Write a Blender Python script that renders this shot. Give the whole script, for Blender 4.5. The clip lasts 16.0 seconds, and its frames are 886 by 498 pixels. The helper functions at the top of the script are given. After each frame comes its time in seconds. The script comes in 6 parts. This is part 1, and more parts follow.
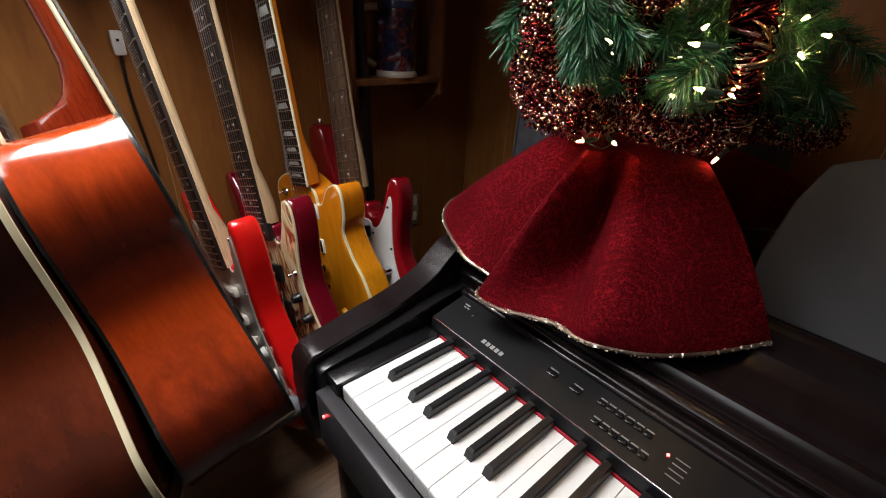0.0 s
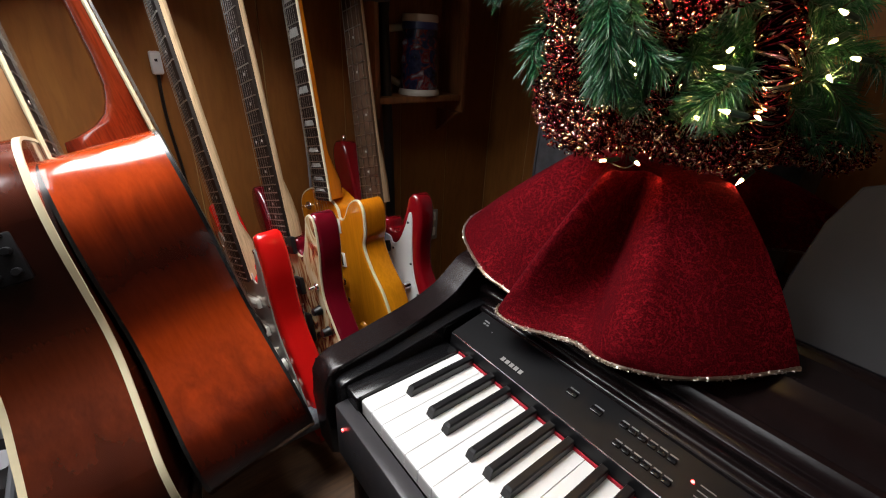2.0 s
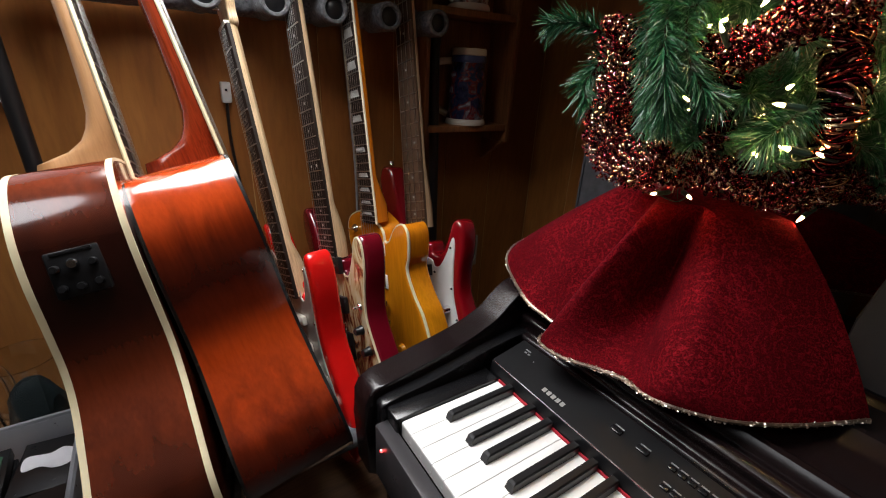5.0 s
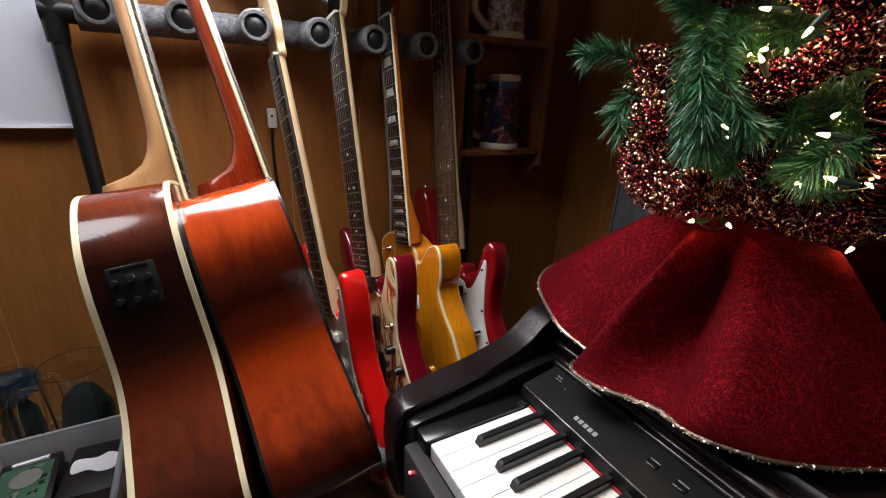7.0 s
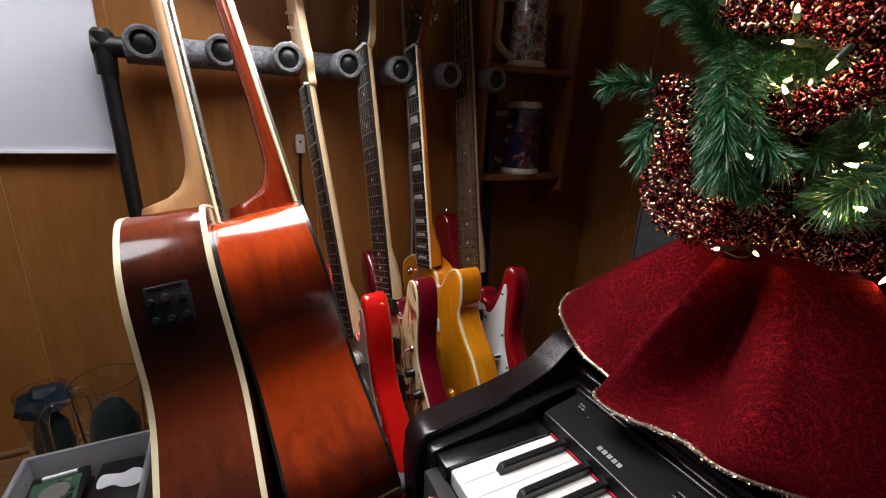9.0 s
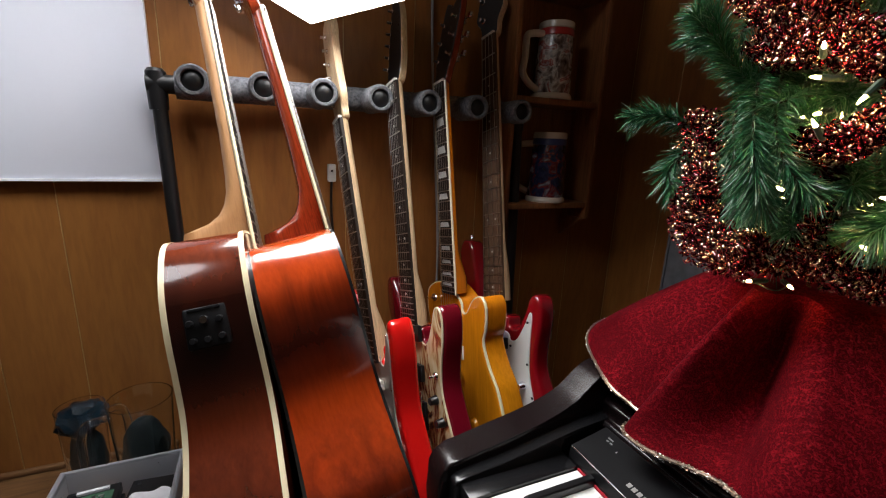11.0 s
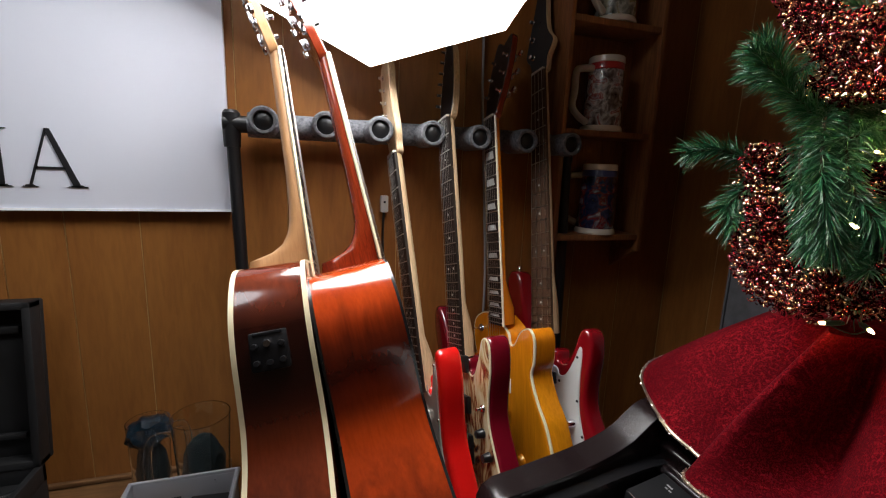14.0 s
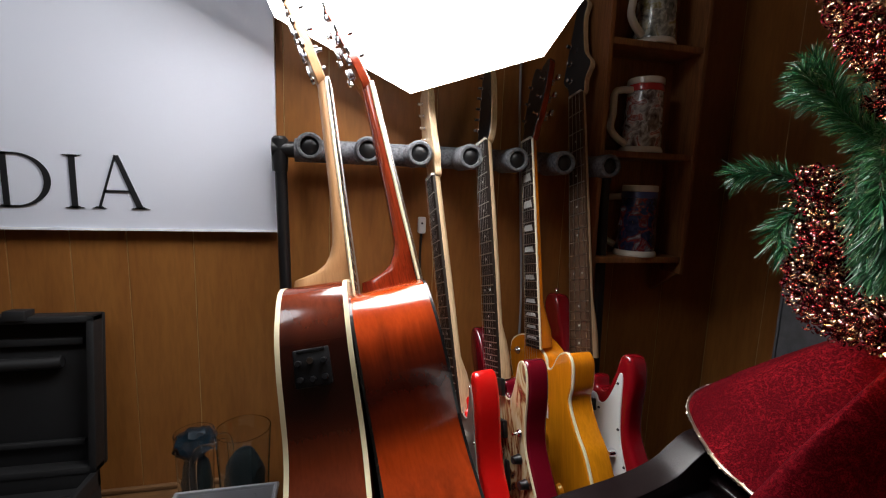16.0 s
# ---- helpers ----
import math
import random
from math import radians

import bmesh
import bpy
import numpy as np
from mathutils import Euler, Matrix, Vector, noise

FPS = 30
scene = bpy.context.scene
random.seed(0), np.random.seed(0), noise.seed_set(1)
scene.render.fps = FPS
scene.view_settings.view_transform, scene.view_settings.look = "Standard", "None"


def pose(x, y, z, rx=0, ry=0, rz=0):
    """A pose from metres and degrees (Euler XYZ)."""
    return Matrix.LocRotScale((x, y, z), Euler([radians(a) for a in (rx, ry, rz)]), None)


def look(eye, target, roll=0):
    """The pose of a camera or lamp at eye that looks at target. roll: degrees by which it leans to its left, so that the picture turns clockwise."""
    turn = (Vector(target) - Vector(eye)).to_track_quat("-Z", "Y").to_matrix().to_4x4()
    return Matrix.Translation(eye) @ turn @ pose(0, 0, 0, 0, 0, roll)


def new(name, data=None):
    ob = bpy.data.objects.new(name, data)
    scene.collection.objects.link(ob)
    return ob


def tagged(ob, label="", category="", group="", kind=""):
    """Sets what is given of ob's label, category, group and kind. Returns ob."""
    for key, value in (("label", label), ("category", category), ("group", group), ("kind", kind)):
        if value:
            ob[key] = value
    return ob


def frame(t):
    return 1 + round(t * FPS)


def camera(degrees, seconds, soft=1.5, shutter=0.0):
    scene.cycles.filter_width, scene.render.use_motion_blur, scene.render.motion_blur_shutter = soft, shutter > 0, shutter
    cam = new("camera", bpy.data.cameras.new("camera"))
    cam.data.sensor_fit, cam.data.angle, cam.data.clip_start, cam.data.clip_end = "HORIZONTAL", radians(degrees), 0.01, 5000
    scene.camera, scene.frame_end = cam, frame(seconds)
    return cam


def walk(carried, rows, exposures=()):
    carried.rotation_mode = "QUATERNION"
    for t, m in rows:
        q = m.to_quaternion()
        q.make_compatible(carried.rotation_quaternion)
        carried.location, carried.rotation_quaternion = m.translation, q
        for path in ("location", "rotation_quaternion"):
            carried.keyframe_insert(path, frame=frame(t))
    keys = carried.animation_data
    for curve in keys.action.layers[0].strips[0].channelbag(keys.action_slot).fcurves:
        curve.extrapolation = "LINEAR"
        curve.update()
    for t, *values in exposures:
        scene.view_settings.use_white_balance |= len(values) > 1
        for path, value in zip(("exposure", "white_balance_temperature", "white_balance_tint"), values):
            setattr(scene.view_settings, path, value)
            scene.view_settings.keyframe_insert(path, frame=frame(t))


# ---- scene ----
cam = camera(91.5, 16.0, 1.1)
PATH = [
    (0, (-0.17, -0.358, 1.129), (1.013, 0.966, 0.208), 3.0),
    (0.5, (-0.172, -0.357, 1.13), (1.002, 0.983, 0.22), 3.0),
    (1, (-0.174, -0.357, 1.131), (0.985, 1.006, 0.236), 3.0),
    (1.5, (-0.174, -0.357, 1.132), (0.968, 1.028, 0.251), 3.0),
    (2, (-0.177, -0.357, 1.133), (0.964, 1.04, 0.269), 2.9),
    (2.5, (-0.178, -0.358, 1.134), (0.946, 1.064, 0.287), 2.9),
    (3, (-0.182, -0.356, 1.135), (0.922, 1.088, 0.301), 3.0),
    (3.5, (-0.183, -0.357, 1.135), (0.9, 1.11, 0.314), 2.9),
    (4, (-0.187, -0.356, 1.135), (0.879, 1.132, 0.329), 3.0),
    (6.5, (-0.198, -0.359, 1.143), (0.762, 1.249, 0.441), 2.8),
    (7, (-0.2, -0.36, 1.144), (0.727, 1.274, 0.457), 2.7),
    (7.5, (-0.202, -0.36, 1.144), (0.698, 1.296, 0.476), 2.7),
    (8, (-0.205, -0.361, 1.146), (0.677, 1.313, 0.499), 2.7),
    (8.5, (-0.207, -0.362, 1.148), (0.659, 1.329, 0.525), 2.6),
    (9, (-0.209, -0.363, 1.149), (0.656, 1.34, 0.555), 2.6),
    (11.5, (-0.22, -0.371, 1.156), (0.532, 1.425, 0.698), 2.4),
    (12, (-0.223, -0.372, 1.158), (0.507, 1.438, 0.721), 2.3),
    (12.5, (-0.224, -0.373, 1.158), (0.465, 1.457, 0.737), 2.3),
    (13, (-0.227, -0.373, 1.159), (0.428, 1.472, 0.749), 2.3),
    (13.5, (-0.23, -0.374, 1.16), (0.396, 1.485, 0.77), 2.3),
    (14, (-0.231, -0.376, 1.161), (0.361, 1.499, 0.797), 2.2),
    (14.5, (-0.235, -0.378, 1.161), (0.329, 1.512, 0.827), 2.1),
    (15, (-0.237, -0.379, 1.163), (0.293, 1.524, 0.85), 2.1),
    (15.5, (-0.239, -0.38, 1.163), (0.25, 1.536, 0.865), 2.1),
    (16, (-0.24, -0.382, 1.165), (0.203, 1.548, 0.885), 2.0),
]
walk(cam, [(t, look(eye, target, roll)) for t, eye, target, roll in PATH])

# ---- world and lights ----
world = bpy.data.worlds.new("world")
scene.world = world
world.use_nodes = True
world.node_tree.nodes["Background"].inputs[0].default_value = (0.9, 0.95, 1.0, 1)
world.node_tree.nodes["Background"].inputs[1].default_value = 0.02
scene.view_settings.exposure = 0.0


def area_lamp(name, eye, target, size, watts, colour):
    data = bpy.data.lights.new(name, "AREA")
    data.shape, data.size, data.energy, data.color = "DISK", size, watts, colour
    ob = new(name, data)
    ob.matrix_world = look(eye, target)
    return ob


# ---- helpers for meshes ----
def link(name, bm, material, parent=None, label="", smooth=True):
    me = bpy.data.meshes.new(name)
    bmesh.ops.recalc_face_normals(bm, faces=bm.faces)
    bm.to_mesh(me)
    bm.free()
    for m in material if isinstance(material, (list, tuple)) else [material]:
        me.materials.append(m)
    if smooth:
        me.polygons.foreach_set("use_smooth", [True] * len(me.polygons))
        me.set_sharp_from_angle(angle=radians(35))
    ob = new(name, me)
    if parent is not None:
        ob.parent = parent
    if label:
        ob["label"] = label
    return ob


def part(name, bm, material, parent, label="", smooth=True):
    return link(name, bm, material, parent, label, smooth)


def share(name, me, parent, m):
    ob = new(name, me)
    ob.parent = parent
    ob.matrix_local = m
    return ob


def empty(name, label, category, m=None, group=""):
    ob = new(name)
    ob.empty_display_size = 0.05
    if m is not None:
        ob.matrix_world = m
    return tagged(ob, label, category, group)


def box(bm, lo, hi, m=None, bevel=0.0, seg=2):
    lo, hi = Vector(lo), Vector(hi)
    r = bmesh.ops.create_cube(bm, size=1.0, matrix=Matrix.Translation((lo + hi) / 2) @ Matrix.Diagonal((*(hi - lo), 1)))
    vs = r["verts"]
    if bevel > 0:
        es = list({e for v in vs for e in v.link_edges})
        r = bmesh.ops.bevel(bm, geom=es, offset=bevel, segments=seg, profile=0.5, affect="EDGES")
        vs = list({v for f in r["faces"] for v in f.verts} | {v for v in vs if v.is_valid})
    if m is not None:
        bmesh.ops.transform(bm, matrix=m, verts=vs)
    return bm


def boxed(lo, hi, m=None, bevel=0.0, seg=2):
    return box(bmesh.new(), lo, hi, m, bevel, seg)


def tube(bm, pts, radius, n=8, closed=False, cap=True):
    """A round rod along points; radius may be a number or one for each point."""
    pts = [Vector(p) for p in pts]
    rs = radius if isinstance(radius, (list, tuple)) else [radius] * len(pts)
    rings, up = [], None
    for i, p in enumerate(pts):
        a = pts[i - 1] if (i or closed) else p
        b = pts[(i + 1) % len(pts)] if (i < len(pts) - 1 or closed) else p
        d = (b - a).normalized()
        if up is None:
            up = d.orthogonal().normalized()
        up = (up - d * up.dot(d)).normalized()
        side = d.cross(up)
        rings.append([bm.verts.new(p + rs[i] * (math.cos(k * math.tau / n) * up + math.sin(k * math.tau / n) * side)) for k in range(n)])
    pairs = list(zip(rings, rings[1:])) + ([(rings[-1], rings[0])] if closed else [])
    for r, s in pairs:
        for k in range(n):
            bm.faces.new((r[k], r[(k + 1) % n], s[(k + 1) % n], s[k]))
    if cap and not closed:
        bm.faces.new(rings[0][::-1])
        bm.faces.new(rings[-1])
    return bm


def lathe(bm, profile, n=24, m=None):
    """Turns (radius, height) pairs round z."""
    rings = []
    for r, z in profile:
        if r < 1e-5:
            rings.append([bm.verts.new((0, 0, z))])
        else:
            rings.append([bm.verts.new((r * math.cos(k * math.tau / n), r * math.sin(k * math.tau / n), z)) for k in range(n)])
    for a, b in zip(rings, rings[1:]):
        for k in range(n):
            q = [a[k % len(a)], a[(k + 1) % len(a)], b[(k + 1) % len(b)], b[k % len(b)]]
            q = list(dict.fromkeys(q))
            if len(q) > 2:
                bm.faces.new(q)
    if m is not None:
        bmesh.ops.transform(bm, matrix=m, verts=[v for r in rings for v in r])
    return bm


def spline(ctrl, per=8, closed=True):
    """Catmull-Rom through 2D or 3D control points."""
    c = [Vector(p) for p in ctrl]
    n, out = len(c), []
    for i in range(n if closed else n - 1):
        if closed:
            p = [c[(i + k - 1) % n] for k in range(4)]
        else:
            p = [c[max(i - 1, 0)], c[i], c[i + 1], c[min(i + 2, n - 1)]]
        for j in range(per):
            t = j / per
            out.append(0.5 * (2 * p[1] + (p[2] - p[0]) * t + (2 * p[0] - 5 * p[1] + 4 * p[2] - p[3]) * t * t + (3 * p[1] - p[0] - 3 * p[2] + p[3]) * t ** 3))
    if not closed:
        out.append(c[-1])
    return out


def inset(outline, d):
    """Moves a counter-clockwise or clockwise 2D outline inwards by d."""
    n = len(outline)
    turn = sum(outline[i].x * outline[(i + 1) % n].y - outline[(i + 1) % n].x * outline[i].y for i in range(n))
    out = []
    for i, p in enumerate(outline):
        t = (outline[(i + 1) % n] - outline[i - 1]).normalized()
        out.append(p + d * Vector((-t.y, t.x)) * (1 if turn > 0 else -1))
    return out


def slab(bm, outline, layers, caps=True):
    """Stacks an outline in the local xz plane at depths y: layers of (inset, y) from front to back. y may be a function of (x, z)."""
    rings = []
    for d, y in layers:
        rings.append([bm.verts.new((p.x, y(p) if callable(y) else y, p.y)) for p in inset(outline, d)])
    n = len(outline)
    for a, b in zip(rings, rings[1:]):
        for k in range(n):
            bm.faces.new((a[k], a[(k + 1) % n], b[(k + 1) % n], b[k]))
    if caps:
        bm.faces.new(rings[0])
        bm.faces.new(rings[-1][::-1])
    return bm


def extrude_y(bm, profile, y0, y1):
    """Extrudes a closed (x, z) profile along y."""
    a = [bm.verts.new((x, y0, z)) for x, z in profile]
    b = [bm.verts.new((x, y1, z)) for x, z in profile]
    n = len(a)
    for k in range(n):
        bm.faces.new((a[k], a[(k + 1) % n], b[(k + 1) % n], b[k]))
    bm.faces.new(a[::-1])
    bm.faces.new(b)
    return bm


# ---- materials ----
def nodes_of(name):
    m = bpy.data.materials.new(name)
    m.use_nodes = True
    nt = m.node_tree
    return m, nt, nt.nodes["Principled BSDF"]


def mapped(nt, scale, space="Object"):
    tc = nt.nodes.new("ShaderNodeTexCoord")
    mp = nt.nodes.new("ShaderNodeMapping")
    mp.inputs["Scale"].default_value = scale
    nt.links.new(tc.outputs[space], mp.inputs["Vector"])
    return mp.outputs["Vector"]


def noise_tex(nt, vec, scale, detail=4.0, distortion=0.0):
    t = nt.nodes.new("ShaderNodeTexNoise")
    t.inputs["Scale"].default_value, t.inputs["Detail"].default_value, t.inputs["Distortion"].default_value = scale, detail, distortion
    nt.links.new(vec, t.inputs["Vector"])
    return t.outputs["Fac"]


def fill_ramp(r, stops):
    els = r.color_ramp.elements
    els[0].position, els[0].color = stops[0][0], (*stops[0][1], 1)
    els[1].position, els[1].color = stops[-1][0], (*stops[-1][1], 1)
    for p, c in stops[1:-1]:
        els.new(p).color = (*c, 1)


def ramp(nt, fac, stops):
    r = nt.nodes.new("ShaderNodeValToRGB")
    fill_ramp(r, stops)
    nt.links.new(fac, r.inputs["Fac"])
    return r.outputs["Color"]


def mix(nt, fac, a, b, how="MIX"):
    n = nt.nodes.new("ShaderNodeMix")
    n.data_type, n.blend_type = "RGBA", how
    for sock, v in ((n.inputs[0], fac), (n.inputs[6], a), (n.inputs[7], b)):
        if isinstance(v, (int, float)):
            sock.default_value = v
        elif isinstance(v, tuple):
            sock.default_value = (*v, 1)
        else:
            nt.links.new(v, sock)
    return n.outputs[2]


def bump(nt, bs, height, strength, distance=0.001):
    b = nt.nodes.new("ShaderNodeBump")
    b.inputs["Strength"].default_value, b.inputs["Distance"].default_value = strength, distance
    nt.links.new(height, b.inputs["Height"])
    nt.links.new(b.outputs["Normal"], bs.inputs["Normal"])


def set_surface(bs, rough=0.5, metal=0.0, coat=0.0, spec=0.5):
    bs.inputs["Roughness"].default_value, bs.inputs["Metallic"].default_value = rough, metal
    bs.inputs["Coat Weight"].default_value, bs.inputs["Coat Roughness"].default_value = coat, 0.06
    bs.inputs["Specular IOR Level"].default_value = spec


def plain(name, colour, rough=0.5, metal=0.0, coat=0.0, vary=0.12, scale=60.0, grain=0.05, spec=0.5):
    """A surface with blotches and fine grain at two scales."""
    m, nt, bs = nodes_of(name)
    set_surface(bs, rough, metal, coat, spec)
    v = mapped(nt, (1, 1, 1))
    a, b = noise_tex(nt, v, scale * 0.2, 3), noise_tex(nt, v, scale * 8, 2)
    lo, hi = tuple(c * (1 - vary) for c in colour), tuple(min(1, c * (1 + vary)) for c in colour)
    c = ramp(nt, a, [(0.3, lo), (0.7, hi)])
    nt.links.new(c, bs.inputs["Base Color"])
    r = nt.nodes.new("ShaderNodeMapRange")
    r.inputs["To Min"].default_value, r.inputs["To Max"].default_value = max(0.02, rough - 0.07), min(1, rough + 0.07)
    nt.links.new(noise_tex(nt, v, scale, 5), r.inputs["Value"])
    nt.links.new(r.outputs[0], bs.inputs["Roughness"])
    if grain:
        bump(nt, bs, b, grain, 0.0005)
    return m


def wood(name, dark, light, grain_axis="z", scale=9.0, rough=0.4, coat=0.0, stretch=14.0, ring=3.0, spec=0.5, pores=0.8):
    """Grain drawn out along one local axis, with broad figure and fine pores."""
    m, nt, bs = nodes_of(name)
    set_surface(bs, rough, 0, coat, spec)
    s = [stretch] * 3
    s["xyz".index(grain_axis)] = 1.0
    v = mapped(nt, tuple(s))
    figure = noise_tex(nt, v, ring, 5, 1.2)
    fine = noise_tex(nt, v, scale * 3, 6, 0.4)
    c = ramp(nt, figure, [(0.3, dark), (0.5, tuple((a + b) / 2 for a, b in zip(dark, light))), (0.72, light)])
    f = ramp(nt, fine, [(0.35, (0.62, 0.6, 0.58)), (0.6, (1, 1, 1))])
    nt.links.new(mix(nt, pores, c, f, "MULTIPLY"), bs.inputs["Base Color"])
    bump(nt, bs, fine, 0.015 if coat else 0.2, 0.0006)
    return m


def glow(name, colour, strength):
    m, nt, bs = nodes_of(name)
    bs.inputs["Base Color"].default_value = (0.8, 0.8, 0.8, 1)
    bs.inputs["Emission Color"].default_value = (*colour, 1)
    bs.inputs["Emission Strength"].default_value = strength
    return m


PANEL = wood("wall_panelling", (0.22, 0.079, 0.018), (0.34, 0.138, 0.033), "z", 6, 0.4, 0.0, 6, 1.3, 0.5, 0.4)
BENCH = wood("bench_wood", (0.13, 0.06, 0.022), (0.22, 0.11, 0.045), "x", 7, 0.5, 0, 10, 2.0)
SHELFWOOD = wood("shelf_wood", (0.2, 0.075, 0.025), (0.34, 0.14, 0.05), "z", 8, 0.45, 0, 12, 2.5)
# for the unseen ceiling and walls; tones chosen for bounce and dark reflections
CEILING_BOUNCE = plain("ceiling_bounce_tone", (0.58, 0.54, 0.48), 0.9, scale=20)
UNSEEN_WALL = plain("unseen_wall_brown", (0.11, 0.075, 0.05), 0.8, scale=20)
FLOORMAT = plain("carpet", (0.12, 0.1, 0.09), 0.95, scale=90, grain=0.4)
GROOVE = plain("pale_groove_wood", (0.46, 0.3, 0.13), 0.7, scale=40)
PIANO_BROWN = wood("piano_dark_rosewood", (0.007, 0.004, 0.0045), (0.012, 0.007, 0.0075), "x", 12, 0.22, 0.0, 18, 4, 0.4)
PIANO_BLACK = plain("piano_black_plastic", (0.008, 0.008, 0.009), 0.2, scale=50, grain=0.04)
PIANO_PANEL = plain("piano_panel_black", (0.007, 0.007, 0.008), 0.36, scale=70, grain=0.08, spec=0.25)
WHITEKEY = plain("white_key", (0.78, 0.78, 0.77), 0.25, coat=0.3, vary=0.02, grain=0.0)
BLACKKEY = plain("black_key", (0.008, 0.008, 0.009), 0.33, grain=0.03)
FELT = plain("red_felt", (0.32, 0.008, 0.02), 0.95, grain=0.5, scale=200)
CHROME = plain("chrome", (0.75, 0.75, 0.77), 0.16, 1.0, vary=0.04, grain=0.0)
STEEL = plain("fret_steel", (0.5, 0.48, 0.45), 0.3, 1.0, vary=0.06, grain=0.0)
SILVERPRINT = plain("silver_print", (0.36, 0.35, 0.33), 0.45, 0.2)
GREYPRINT = plain("grey_print", (0.2, 0.2, 0.2), 0.6)
CREAM = plain("cream_binding", (0.66, 0.58, 0.38), 0.35, coat=0.4, vary=0.06)
BLACKBIND = plain("black_binding", (0.01, 0.01, 0.01), 0.25, coat=0.5)
MAPLE = wood("maple_neck", (0.6, 0.42, 0.24), (0.72, 0.54, 0.33), "z", 10, 0.35, 0.3, 16, 2)
MAHOG = wood("mahogany_tan_neck", (0.38, 0.19, 0.08), (0.47, 0.25, 0.11), "z", 10, 0.4, 0.15, 16, 2, 0.5, 0.3)
REDMAHOG = wood("cherry_red_neck", (0.15, 0.016, 0.005), (0.24, 0.03, 0.008), "z", 10, 0.16, 0.8, 16, 2)
ROSEWOOD = wood("rosewood_board", (0.009, 0.006, 0.005), (0.022, 0.013, 0.01), "z", 16, 0.5, 0, 18, 5, 0.3)
BASSBOARD = wood("bass_board", (0.05, 0.026, 0.015), (0.095, 0.052, 0.03), "z", 16, 0.5, 0, 18, 5, 0.25)
RED_LACQ = plain("red_lacquer", (0.62, 0.008, 0.007), 0.16, coat=1.0, vary=0.05, grain=0.0)
DARKRED = plain("wine_red_lacquer", (0.13, 0.003, 0.01), 0.14, coat=1.0, vary=0.08, grain=0.0)
CANDYRED = plain("candy_red_lacquer", (0.2, 0.003, 0.007), 0.15, coat=1.0, vary=0.06, grain=0.0)
PICKGUARD = plain("aged_white_pickguard", (0.6, 0.6, 0.58), 0.4, coat=0.2, vary=0.05)
MINT = plain("silver_grey_pickguard", (0.5, 0.47, 0.42), 0.22, 0.35, coat=0.4, vary=0.1)
BLACKPLASTIC = plain("black_plastic", (0.007, 0.007, 0.008), 0.3)
PEARL = plain("pearl_inlay", (0.62, 0.62, 0.6), 0.3, coat=0.3, vary=0.15, scale=200)
IVORY = plain("ivory_plastic", (0.68, 0.66, 0.58), 0.4)
FOAM = plain("grey_pipe_foam", (0.14, 0.145, 0.16), 0.95, vary=0.45, scale=900, grain=1.0)
FOAMCUT = plain("cut_foam_end", (0.125, 0.13, 0.14), 0.95, vary=0.4, scale=800, grain=0.6)
PIPE = plain("black_steel_pipe", (0.008, 0.008, 0.009), 0.4, 0.0, scale=60)
SIGNWHITE = plain("white_satin_sign", (0.73, 0.76, 0.86), 0.33, vary=0.015, scale=12, grain=0.02)
INK = plain("black_letters", (0.01, 0.01, 0.012), 0.5)


def two_tint(name, inner, outer, size, rough=0.15, grain_axis="z"):
    """A lacquer in two tints mixed along z: inner where the stops in size are high, outer where low."""
    m, nt, bs = nodes_of(name)
    set_surface(bs, rough, 0, 0.9)
    v = mapped(nt, (12, 12, 1))
    fig, fine = noise_tex(nt, v, 3.0, 4, 1.0), noise_tex(nt, v, 22, 5, 0.3)
    a = ramp(nt, fig, [(0.3, tuple(c * 0.72 for c in inner)), (0.7, inner)])
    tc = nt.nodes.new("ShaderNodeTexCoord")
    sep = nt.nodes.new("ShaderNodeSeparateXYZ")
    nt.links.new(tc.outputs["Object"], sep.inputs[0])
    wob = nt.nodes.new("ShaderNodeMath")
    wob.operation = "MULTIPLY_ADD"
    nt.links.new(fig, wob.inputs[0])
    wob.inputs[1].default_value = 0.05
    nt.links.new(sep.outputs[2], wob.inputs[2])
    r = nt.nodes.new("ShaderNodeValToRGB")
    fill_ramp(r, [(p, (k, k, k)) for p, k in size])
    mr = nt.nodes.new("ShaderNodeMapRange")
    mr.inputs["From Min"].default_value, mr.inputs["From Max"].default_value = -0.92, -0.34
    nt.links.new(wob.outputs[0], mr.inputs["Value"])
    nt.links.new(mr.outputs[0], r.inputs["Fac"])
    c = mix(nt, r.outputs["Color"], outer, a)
    f = ramp(nt, fine, [(0.35, (0.72, 0.7, 0.68)), (0.6, (1, 1, 1))])
    nt.links.new(mix(nt, 0.4, c, f, "MULTIPLY"), bs.inputs["Base Color"])
    return m


# both acoustic sides, from the bottom: dark, bright, dark band, bright top
SIDE_RED = two_tint("cherry_banded_side", (0.45, 0.05, 0.007), (0.04, 0.005, 0.003), [(0.3, 0.02), (0.42, 0.16), (0.53, 0.75), (0.63, 1.0), (0.69, 0.4), (0.76, 0.06), (0.83, 0.2), (0.91, 0.8), (0.97, 1.0)])
SIDE_DARK = two_tint("dark_mahogany_side", (0.14, 0.024, 0.008), (0.012, 0.003, 0.0025), [(0.3, 0.03), (0.42, 0.3), (0.55, 0.9), (0.64, 0.7), (0.72, 0.1), (0.85, 0.06), (0.91, 0.5), (0.97, 1.0)])
GOLD = two_tint("honey_burst_lacquer", (0.78, 0.28, 0.009), (0.64, 0.16, 0.004), [(0.0, 0.3), (0.4, 1.0), (0.6, 1.0), (1.0, 0.2)])

